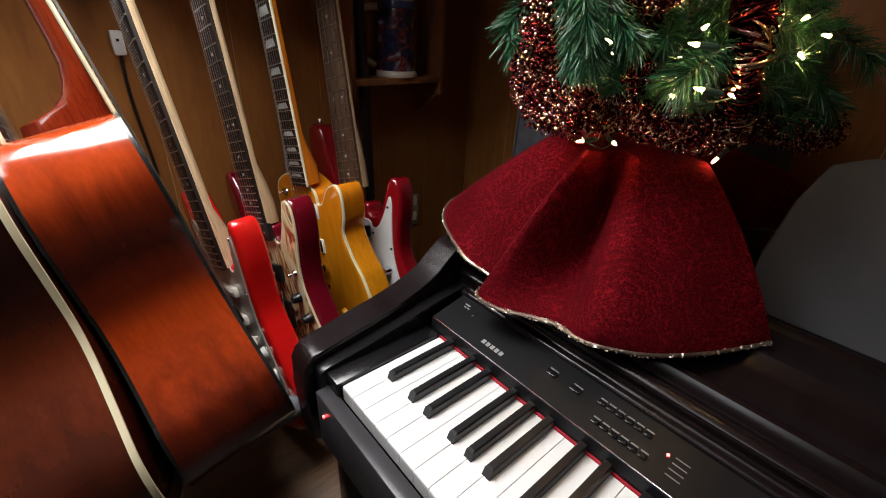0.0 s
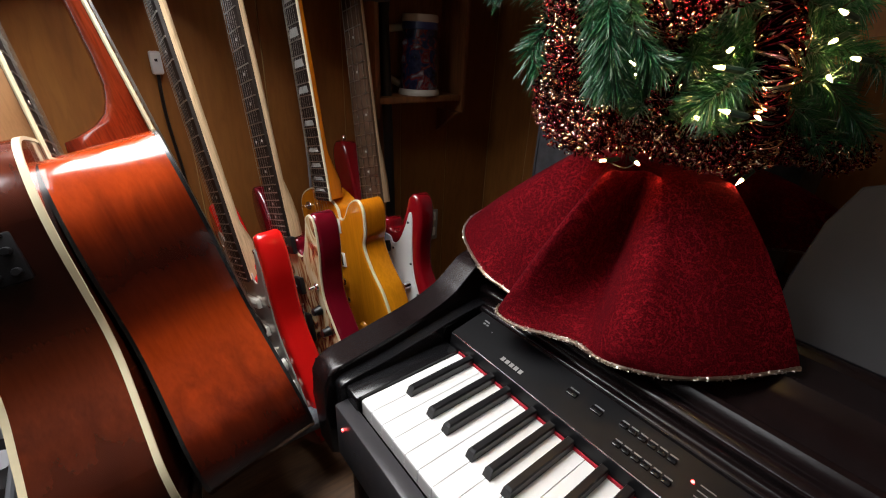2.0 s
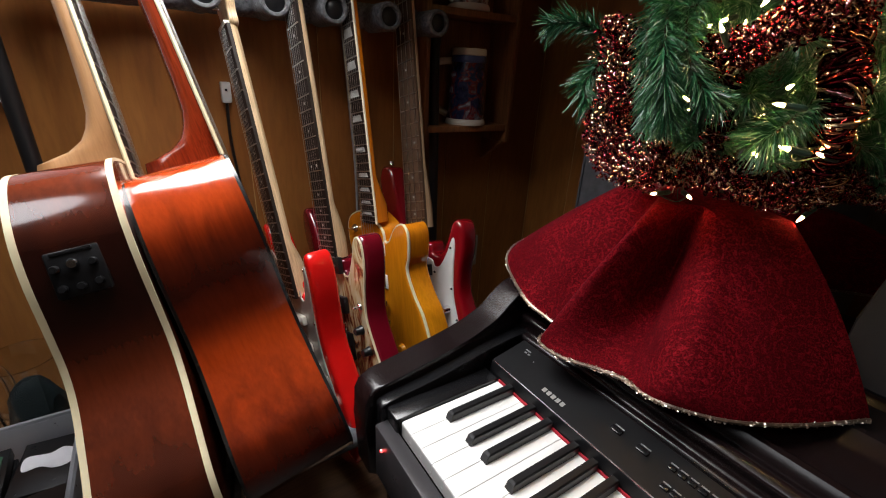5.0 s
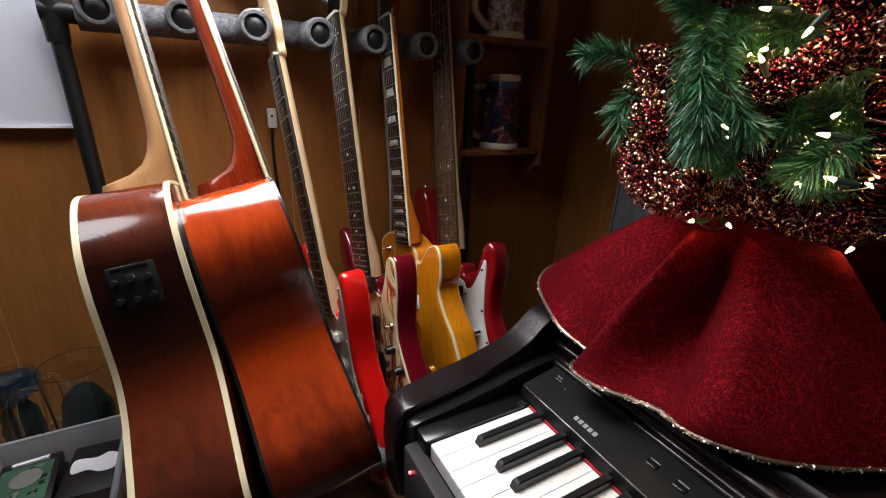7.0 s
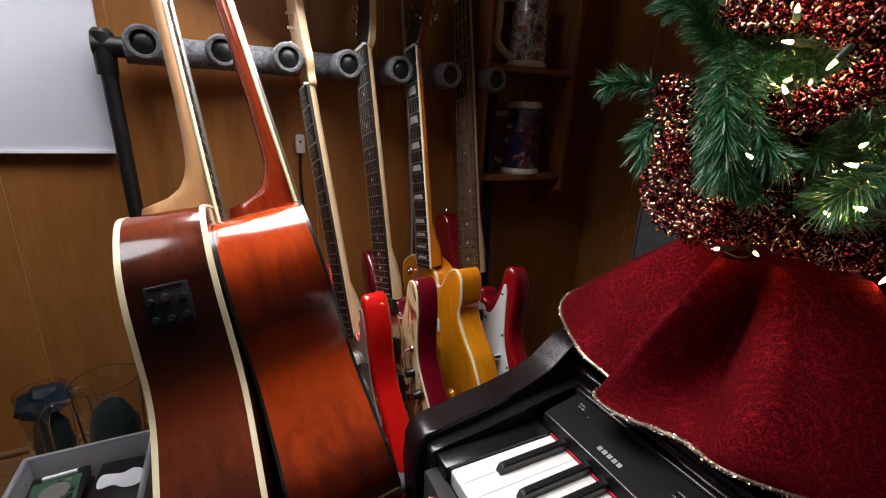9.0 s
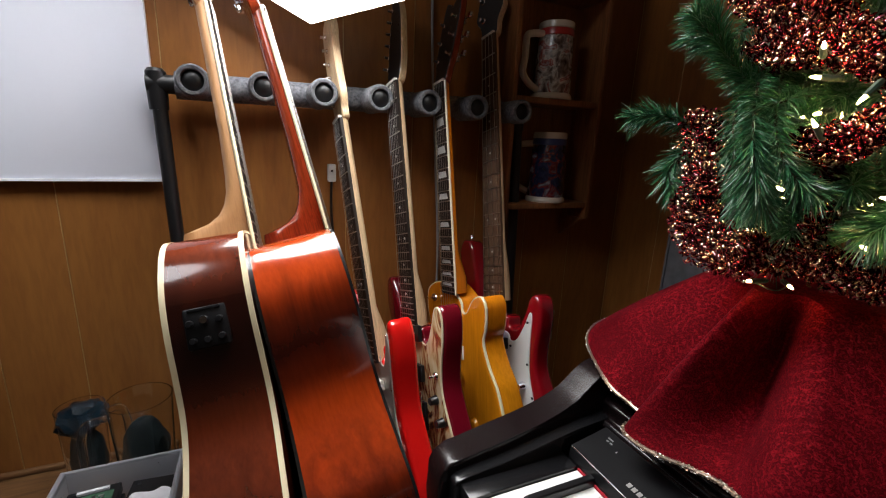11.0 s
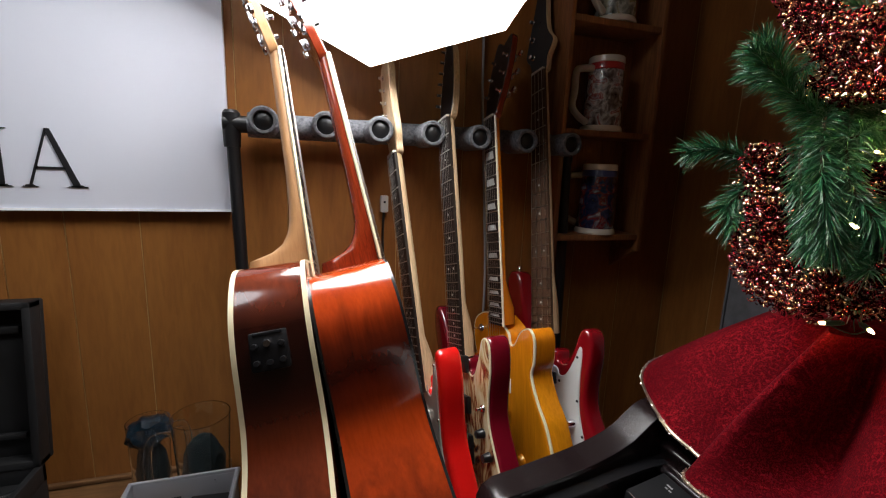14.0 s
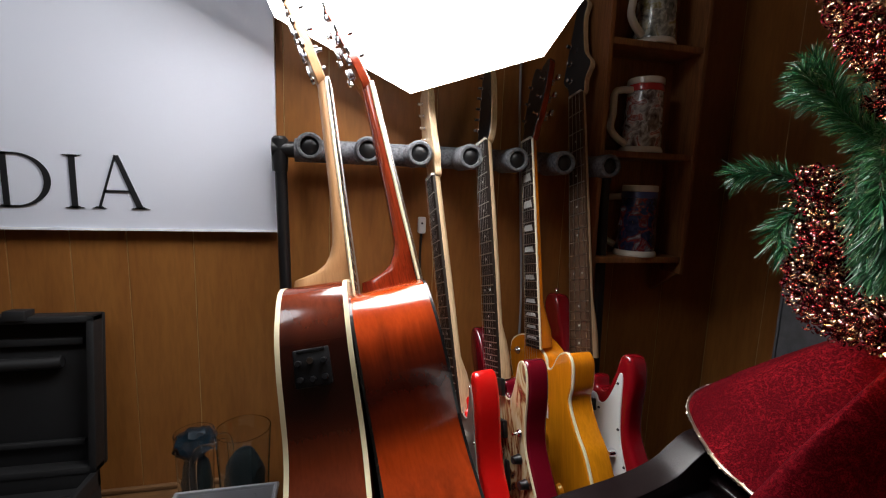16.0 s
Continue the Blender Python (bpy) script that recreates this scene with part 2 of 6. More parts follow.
# ---- the room ----
WALL_Y, WALL_X, BENCH_Z, TABLE_Z = 0.64, 0.80, 0.36, 0.46


def structure(name, bm, material, label, category):
    return tagged(link(name, bm, material, None, "", False), label, category, "", "structure")


structure("floor", boxed((-2.6, -2.6, -0.1), (0.86, 0.7, 0.0)), FLOORMAT, "dark carpeted floor of the music room", "floor")
structure("ceiling", boxed((-2.6, -2.6, 2.35), (0.86, 0.7, 2.45)), CEILING_BOUNCE, "unseen plain off-white ceiling, added for bounce light", "ceiling")
wall = structure("wall_north", boxed((-2.6, WALL_Y + 0.0022, 0), (0.86, WALL_Y + 0.1, 2.35)), GROOVE, "brown wood-panelled wall behind the guitars", "wall")
east = structure("wall_east", boxed((WALL_X + 0.0022, -2.6, 0), (WALL_X + 0.1, WALL_Y + 0.002, 2.35)), GROOVE, "brown wood-panelled wall behind the piano", "wall")
structure("wall_south", boxed((-2.6, -2.7, 0), (0.9, -2.6, 2.35)), UNSEEN_WALL, "unseen plain brown wall added behind the camera", "wall")
structure("wall_west", boxed((-2.7, -2.7, 0), (-2.6, 0.74, 2.35)), UNSEEN_WALL, "unseen plain brown wall added at the far side", "wall")
edges_n = [-2.6, -2.2, -1.97, -1.62, -1.4, -1.21, -1.02, -0.9, -0.79, -0.687, -0.56, -0.37, -0.275, -0.03, 0.13, 0.31, 0.47, 0.63, WALL_X]
for a, b in zip(edges_n, edges_n[1:]):
    part("panel", boxed((a + 0.001, WALL_Y, 0.0), (b - 0.001, WALL_Y + 0.002, 2.35), None, 0.0006, 1), PANEL, wall, "", False)
edges_e = [-2.6, -2.1, -1.7, -1.3, -0.95, -0.6, -0.3, -0.1, 0.1, 0.32, 0.48, WALL_Y]
for a, b in zip(edges_e, edges_e[1:]):
    part("panel", boxed((WALL_X, a + 0.001, 0.0), (WALL_X + 0.002, b - 0.001, 2.35), None, 0.0006, 1), PANEL, east, "", False)

bench = empty("low_platform", "low brown wooden platform under the guitar rack", "platform")
part("platform_top", boxed((-0.409, 0.06, BENCH_Z - 0.03), (0.6, WALL_Y - 0.002, BENCH_Z), None, 0.004), BENCH, bench)
for i in range(4):
    part("front_board", boxed((-0.405 + i * 0.25, 0.085, 0.0), (-0.405 + i * 0.25 + 0.247, 0.105, BENCH_Z - 0.031)), BENCH, bench)
table = empty("low_table", "low brown wooden table along the panelled wall", "table")
part("tabletop", boxed((-1.7, 0.06, TABLE_Z - 0.03), (-0.415, WALL_Y - 0.002, TABLE_Z), None, 0.004), BENCH, table)
for x in (-1.66, -0.46):
    for y in (0.1, 0.58):
        part("leg", boxed((x, y, 0.0), (x + 0.04, y + 0.04, TABLE_Z - 0.031), None, 0.003), BENCH, table)
trim = structure("trim", boxed((-1.7, WALL_Y - 0.012, TABLE_Z + 0.001), (-0.415, WALL_Y - 0.0005, TABLE_Z + 0.012), None, 0.003), BENCH, "thin wooden strip where the table meets the wall", "trim")

# ---- sign on the wall ----
sign = empty("wall_sign", "white satin sign board with black serif lettering on the panelled wall", "sign")
part("sign_board", boxed((-1.75, WALL_Y - 0.02, 1.06), (-0.385, WALL_Y - 0.004, 1.85), None, 0.002), SIGNWHITE, sign)
SIGNEDGE = plain("sign_edge_white", (0.8, 0.8, 0.82), 0.4)
part("sign_edge", boxed((-1.75, WALL_Y - 0.023, 1.056), (-0.383, WALL_Y - 0.004, 1.0605)), SIGNEDGE, sign)


def serif_letter(ch, h):
    """Roman capitals with thick and thin strokes and bracketed feet, built of slanted bars in the xz plane."""
    bm = bmesh.new()

    def bar(p, q, w0, w1=None):
        w1 = w0 if w1 is None else w1
        vs = [(p[0] - w0 / 2, p[1]), (p[0] + w0 / 2, p[1]), (q[0] + w1 / 2, q[1]), (q[0] - w1 / 2, q[1])]
        f = [bm.verts.new((x * h, 0, z * h)) for x, z in vs]
        b = [bm.verts.new((x * h, 0.0015, z * h)) for x, z in vs]
        bm.faces.new(f)
        bm.faces.new(b[::-1])
        for k in range(4):
            bm.faces.new((f[k], f[(k + 1) % 4], b[(k + 1) % 4], b[k]))

    def foot(x, z, w):
        s = 0.02 if z < 0.5 else -0.02
        bar((x, z), (x, z + s), w, w * 0.75)
        bar((x, z + s), (x, z + 2.2 * s), w * 0.6, w * 0.4)

    if ch == "I":
        bar((0.16, 0), (0.16, 1), 0.1)
        foot(0.16, 0, 0.34), foot(0.16, 1, 0.34)
        wide = 0.32
    elif ch == "A":
        bar((0.12, 0), (0.43, 1.0), 0.042, 0.034)
        bar((0.82, 0), (0.45, 1.02), 0.115, 0.085)
        bar((0.25, 0.32), (0.25, 0.365), 0.03), bar((0.45, 0.32), (0.45, 0.36), 0.45)
        foot(0.12, 0, 0.26), foot(0.82, 0, 0.34)
        wide = 0.95
    else:
        bar((0.16, 0), (0.16, 1), 0.1)
        foot(0.14, 0, 0.3), foot(0.14, 1, 0.3)
        n = 22
        for k in range(n):
            a, b = -math.pi / 2 + math.pi * k / n, -math.pi / 2 + math.pi * (k + 1) / n
            ro = lambda t: (0.3 + 0.58 * math.cos(t), 0.5 + 0.5 * math.sin(t))
            ri = lambda t: (0.3 + 0.47 * math.cos(t), 0.5 + 0.468 * math.sin(t))
            vs = [ro(a), ro(b), ri(b), ri(a)]
            f = [bm.verts.new((x * h, 0, z * h)) for x, z in vs]
            g = [bm.verts.new((x * h, 0.0015, z * h)) for x, z in vs]
            bm.faces.new(f), bm.faces.new(g[::-1])
            for q in range(4):
                bm.faces.new((f[q], f[(q + 1) % 4], g[(q + 1) % 4], g[q]))
        for z0 in (0.0, 0.962):
            bar((0.22, z0), (0.22, z0 + 0.038), 0.2)
        wide = 0.9
    return bm, wide * h


for ch, x in (("D", -0.893), ("I", -0.780), ("A", -0.734)):
    bm, _ = serif_letter(ch, 0.105)
    lt = part("letter", bm, INK, sign, "", False)
    lt.location = (x, WALL_Y - 0.0225, 1.1)
flourish = bmesh.new()
tube(flourish, [(-0.885 + 0.02 * math.cos(a), WALL_Y - 0.0215, 1.50 + 0.02 * math.sin(a)) for a in [k * 0.35 for k in range(14)]], 0.0012, 6)
part("flourish", flourish, INK, sign)

# ---- guitar rack ----
TUBE_X = [-0.307, -0.196, -0.092, 0.016, 0.120, 0.231, 0.344]
rack = empty("guitar_rack", "black pipe guitar rack with grey foam-padded dividers on the bench", "guitar rack")
BAR_Y, BAR_Z = 0.592, 1.233
part("post", tube(bmesh.new(), [(-0.372, 0.585, BAR_Z + 0.014), (-0.364, 0.575, 0.95), (-0.352, 0.555, BENCH_Z)], 0.0122, 16), PIPE, rack)
part("post", tube(bmesh.new(), [(0.385, 0.585, BAR_Z + 0.01), (0.39, 0.575, 0.95), (0.395, 0.555, BENCH_Z)], 0.0122, 16), PIPE, rack)
for x in (-0.372, 0.385):
    bm = bmesh.new()
    tube(bm, [(x, 0.585, BAR_Z - 0.045), (x, 0.585, BAR_Z - 0.02), (x, 0.585, BAR_Z + 0.02), (x, 0.585, BAR_Z + 0.026)], [0.0155, 0.0165, 0.0165, 0.012], 18)
    tube(bm, [(x - 0.015, 0.585, BAR_Z), (x + 0.03 if x < 0 else x - 0.03, 0.585, BAR_Z)], 0.0165, 18)
    part("elbow_joint", bm, PIPE, rack, "black plastic pipe elbow")
part("crossbar", tube(bmesh.new(), [(-0.36, BAR_Y, BAR_Z), (0.375, BAR_Y, BAR_Z - 0.006)], 0.011, 14), PIPE, rack)
xs = [-0.345] + TUBE_X + [0.372]
for a, b in zip(xs, xs[1:]):
    bm = bmesh.new()
    tube(bm, [(a + 0.002, BAR_Y, BAR_Z), (b - 0.002, BAR_Y, BAR_Z)], 0.0243, 20)
    part("foam_sleeve", bm, FOAM, rack, "grey foam pipe sleeve")
for i, x in enumerate(TUBE_X):
    z = 1.236 - 0.0015 * i
    bm = bmesh.new()
    y0, y1 = 0.5, BAR_Y
    lathe(bm, [(0.0265, y1 - y0), (0.0265, 0.006), (0.0255, 0.0015), (0.024, 0.0)], 28, Matrix.Translation((x, y0, z)) @ pose(0, 0, 0, -90, 0, 0))
    pad = part("divider_pad", bm, FOAM, rack, "grey foam tube divider")
    bm = bmesh.new()
    lathe(bm, [(0.024, 0.0), (0.0228, -0.0012), (0.0185, -0.001), (0.0175, 0.002), (0.0172, 0.012)], 28, Matrix.Translation((x, y0, z)) @ pose(0, 0, 0, -90, 0, 0))
    part("cut_end", bm, FOAMCUT, pad, "pale cut foam end")
    bm = bmesh.new()
    lathe(bm, [(0.0174, 0.014), (0.017, 0.007), (0.012, 0.003), (0.006, 0.001), (0, 0.0005)], 24, Matrix.Translation((x, y0, z)) @ pose(0, 0, 0, -90, 0, 0))
    part("end_cap", bm, PIPE, pad, "round black pipe cap")
for y, z in ((0.2, 0.532), (0.375, 0.392)):
    bm = bmesh.new()
    tube(bm, [(-0.4, y, z), (0.42, y, z)], 0.02, 16)
    part("base_rail", bm, FOAM, rack, "grey foam-covered base rail")
for x in (-0.385, 0.405):
    bm = bmesh.new()
    tube(bm, [(x, 0.09, BENCH_Z + 0.017), (x, 0.6, BENCH_Z + 0.017)], 0.0165, 14)
    part("foot_rail", bm, PIPE, rack)

# ---- guitars ----


def frame_of(nut, end, normal, length):
    nut, end = Vector(nut), Vector(end)
    d = (nut - end).normalized()
    n = Vector(normal)
    n = (n - d * n.dot(d)).normalized()
    x = (-n).cross(d)
    m = Matrix((x, -n, d)).transposed().to_4x4()
    s = (nut - end).length / length
    return Matrix.Translation(nut) @ m @ Matrix.Scale(s, 4)


def fret_z(scale, n):
    return -scale * (1 - 2 ** (-n / 12))


def neck_parts(g, scale, frets, w0, w1, board_mat, neck_mat, strings, inlay, bind=None, heel=None, bridge=None):
    """Board, frets, inlays, neck back and strings, in the guitar's own frame: nut at the origin, strings along z, front at -y."""
    zend = fret_z(scale, frets) - 0.006
    width = lambda z: w0 + (w1 - w0) * z / zend
    bm = bmesh.new()
    rows = []
    for z in (0.0, zend):
        w = width(z) / 2
        rows.append([bm.verts.new((x, y, z)) for x, y in ((-w, 0.0068), (-w, 0.001), (-w * 0.55, 0.0002), (0, 0), (w * 0.55, 0.0002), (w, 0.001), (w, 0.0068))])
    for k in range(6):
        bm.faces.new((rows[0][k], rows[0][k + 1], rows[1][k + 1], rows[1][k]))
    for r in rows:
        bm.faces.new(r)
    board = part("fretboard", bm, board_mat, g, "dark rosewood fretboard", False)
    for n in range(1, frets + 1):
        z = fret_z(scale, n)
        w = width(z) / 2 - 0.0006
        bm = bmesh.new()
        box(bm, (-w, -0.0009, z - 0.0009), (w, 0.0012, z + 0.0009))
        part("fret", bm, STEEL, board, "", False)
    marks = [n for n in (3, 5, 7, 9, 12, 15, 17, 19, 21) if n <= frets]
    for n in marks if inlay else ():
        za, zb = fret_z(scale, n - 1), fret_z(scale, n)
        zc, w = (za + zb) / 2, width((za + zb) / 2) / 2
        bm = bmesh.new()
        if inlay == "trapezoid":
            h = (za - zb) * 0.27
            v = [bm.verts.new(p) for p in ((-w * 0.78, -0.0003, zc - h), (w * 0.78, -0.0003, zc - h), (w * 0.6, -0.0003, zc + h), (-w * 0.6, -0.0003, zc + h))]
            bm.faces.new(v)
            bmesh.ops.solidify(bm, geom=bm.faces[:], thickness=0.0006)
        else:
            for x in ((-w * 0.45, w * 0.45) if n == 12 else (0,)):
                lathe(bm, [(0.0025, 0.0008), (0.0025, 0.0), (0, -0.0001)], 12, Matrix.Translation((x, -0.0003, zc)) @ pose(0, 0, 0, -90, 0, 0))
        part("inlay", bm, PEARL, board, "pearl position marker", False)
    if bind:
        for s in (-1, 1):
            bm = bmesh.new()
            tube(bm, [(s * (w0 / 2 + 0.0004), 0.0035, 0), (s * (w1 / 2 + 0.0004), 0.0035, zend)], 0.0028, 6)
            part("board_binding", bm, bind, board, "cream fretboard binding")
    bm = bmesh.new()
    rings = []
    zs = [0.004, -0.06, -0.15, -0.25, zend * 0.78]
    if heel in ("bolt", "set"):
        zs += [zend * 0.85, zend * 0.92, zend + 0.002]
    if heel == "acoustic":
        zs = [0.004, -0.1, -0.2, -0.262, -0.29, -0.308, -0.322, -0.333, -0.342, -0.3595]
    for z in zs:
        w = width(z) / 2
        deep = 0.0215 + 0.003 * min(1, -z / 0.25)
        if heel in ("bolt", "set") and z < zend * 0.8:
            deep = 0.034 if z > zend * 0.88 else (0.040 if heel == "bolt" else 0.046)
        if heel == "acoustic":
            deep = {-0.262: 0.027, -0.29: 0.03, -0.308: 0.036, -0.322: 0.045, -0.333: 0.062, -0.342: 0.096, -0.3595: 0.1}.get(z, deep)
            w = {-0.308: w * 0.95, -0.322: w * 0.88, -0.333: w * 0.78, -0.342: w * 0.68, -0.3595: w * 0.62}.get(z, w)
        k = 12
        rings.append([bm.verts.new((-w * math.cos(math.pi * i / k), 0.0066 + (deep - 0.0066) * math.sin(math.pi * i / k) ** 0.8, z)) for i in range(k + 1)])
    for a, b in zip(rings, rings[1:]):
        for i in range(len(a) - 1):
            bm.faces.new((a[i], a[i + 1], b[i + 1], b[i]))
        bm.faces.new((a[-1], a[0], b[0], b[-1]))
    bm.faces.new(rings[0]), bm.faces.new(rings[-1])
    neck = part("neck", bm, neck_mat, g)
    bm = bmesh.new()
    box(bm, (-w0 / 2 + 0.001, -0.002, -0.0005), (w0 / 2 - 0.001, 0.006, 0.004))
    part("nut", bm, IVORY, g, "white nut", False)
    zb = -(bridge or scale)
    for i in range(strings):
        t = (i / (strings - 1) - 0.5)
        bm = bmesh.new()
        r = (0.0008 - 0.0003 * i / strings) if strings == 4 else (0.00042 - 0.00028 * i / strings)
        tube(bm, [(t * (w0 - 0.008), -0.0028, 0.002), (t * (w1 - 0.003), -0.0045, zb)], r, 5)
        part("string", bm, STEEL, g, "", False)
    return zend


def tuner(g, x, y, z, side, m=None, big=1.0):
    """A machine head: post in front, gear box behind, button at the side."""
    bm = bmesh.new()
    lathe(bm, [(0.0045 * big, 0.0), (0.0045 * big, 0.002), (0.003 * big, 0.003), (0.003 * big, 0.012), (0, 0.013)], 12, Matrix.Translation((x, y, z)) @ pose(0, 0, 0, 90, 0, 0))
    box(bm, (x - 0.006 * big, y + 0.0135, z - 0.008 * big), (x + 0.006 * big, y + 0.023, z + 0.008 * big), None, 0.002)
    tube(bm, [(x, y + 0.018, z), (x + side * 0.022 * big, y + 0.018, z)], 0.002, 8)
    lathe(bm, [(0, -0.004), (0.006 * big, -0.0035), (0.0075 * big, 0), (0.006 * big, 0.0035), (0, 0.004)], 14, Matrix.Translation((x + side * 0.026 * big, y + 0.018, z)) @ pose(0, 0, 0, 90, 0, 0))
    ob = part("tuner", bm, CHROME, g, "chrome tuning machine")
    if m is not None:
        ob.matrix_local = m
    return ob


def head_slab(g, ctrl, mat, m=None, thick=0.014, per=5, face=None):
    bm = bmesh.new()
    out = spline([(x, z) for x, z in ctrl], per)
    slab(bm, out, [(0.0015, 0.0), (0, 0.0015), (0, thick - 0.0015), (0.0015, thick)])
    ob = part("headstock", bm, mat, g)
    if face:
        bm = bmesh.new()
        slab(bm, out, [(0.002, -0.0012), (0.0012, -0.0004)])
        part("headstock_face", bm, face, ob, "black headstock veneer")
    if m is not None:
        ob.matrix_local = m
    return ob


def knob(g, x, y, z, mat, r=0.011, h=0.014):
    bm = bmesh.new()
    lathe(bm, [(r * 1.12, 0), (r * 1.12, 0.002), (r, 0.004), (r * 0.85, h), (r * 0.7, h + 0.001), (0, h + 0.001)], 20, Matrix.Translation((x, y, z)) @ pose(0, 0, 0, 90, 0, 0))
    return part("control_knob", bm, mat, g)


def pickup(g, z, y, mat, w=0.084, h=0.018, tilt=0.0, poles=6):
    bm = bmesh.new()
    box(bm, (-w / 2, y - 0.006, -h / 2), (w / 2, y + 0.004, h / 2), Matrix.Translation((0, 0, z)) @ pose(0, 0, 0, 0, tilt, 0), 0.003)
    p = part("pickup", bm, mat, g)
    for i in range(poles):
        bm = bmesh.new()
        lathe(bm, [(0.0024, 0), (0.0024, 0.0012), (0, 0.0014)], 10, Matrix.Translation(((i / (poles - 1) - 0.5) * w * 0.62, y - 0.006, z)) @ pose(0, 0, 0, 90, 0, 0))
        part("pole_piece", bm, STEEL, p)
    return p


STRAT = [(0.028, -0.425), (0.036, -0.45), (0.06, -0.452), (0.083, -0.415), (0.098, -0.380), (0.116, -0.372), (0.13, -0.392), (0.128, -0.44), (0.114, -0.5), (0.113, -0.55), (0.138, -0.62), (0.16, -0.68),
         (0.145, -0.75), (0.07, -0.787), (-0.02, -0.79), (-0.11, -0.775), (-0.16, -0.71), (-0.158, -0.63), (-0.118, -0.54), (-0.112, -0.46), (-0.13, -0.38), (-0.125, -0.33), (-0.105, -0.318), (-0.082, -0.345), (-0.055, -0.4), (-0.03, -0.42)]
SINGLE = [(0.028, -0.43), (0.037, -0.462), (0.055, -0.46), (0.078, -0.425), (0.096, -0.412), (0.114, -0.41), (0.126, -0.435), (0.122, -0.49), (0.112, -0.53), (0.130, -0.59), (0.160, -0.65), (0.172, -0.71),
          (0.14, -0.775), (0.06, -0.805), (-0.06, -0.805), (-0.14, -0.775), (-0.168, -0.71), (-0.155, -0.66), (-0.125, -0.6), (-0.112, -0.54), (-0.124, -0.48), (-0.118, -0.42), (-0.08, -0.392), (-0.03, -0.39)]
BASS = [(x * 1.04, -0.56 + (z + 0.44) * 1.1) for x, z in STRAT]
BASS = [(x, z - 0.085 + (0.1 if (x < -0.07 and z > -0.5) else 0)) for x, z in BASS]


def electric_body(g, ctrl, mat, y0=0.012, thick=0.044, rnd=0.009, face=None, bind=None, per=7):
    out = spline(ctrl, per)
    bm = bmesh.new()
    k = [(rnd * (1 - math.sin(a)), y0 + rnd * (1 - math.cos(a))) for a in (0, 0.4, 0.8, 1.2, math.pi / 2)]
    if face:
        k = [(0, y0)]
    b = [(rnd * (1 - math.cos(a)), y0 + thick - rnd * (1 - math.sin(a))) for a in (0, 0.4, 0.8, 1.2, math.pi / 2)]
    slab(bm, out, k + b)
    body = part("body", bm, mat, g)
    if face:
        bm = bmesh.new()
        slab(bm, out, [(0.004, y0 - 0.0035), (0.0005, y0 - 0.001), (0.0005, y0 + 0.0004)])
        part("top", bm, face, body, "figured carved top")
    if bind:
        bm = bmesh.new()
        tube(bm, [(p.x, y0 + 0.001, p.y) for p in inset(out, 0.0006)], 0.0033, 6, True)
        part("binding", bm, bind, body, "cream edge binding")
    return body, out


BODY_PARTS = ("body", "top", "binding", "pickguard", "guard_edge", "screw", "pickup", "pole_piece", "pickup_ring", "control_knob", "selector_switch", "toggle_switch", "strap_button")


def reshape(g, kx, kz, bz, zt):
    """Trims the treble width and the length of the upper half of a body; the lower half keeps its size."""
    for ob in [c for c in g.children_recursive if c.name.split(".")[0] in BODY_PARTS]:
        for v in ob.data.vertices:
            z = v.co.z - zt
            z = z * kz if z > -0.2 else z + 0.2 * (1 - kz)
            v.co.z = zt + z + bz
            v.co.x *= kx if v.co.x > 0 else 1.0


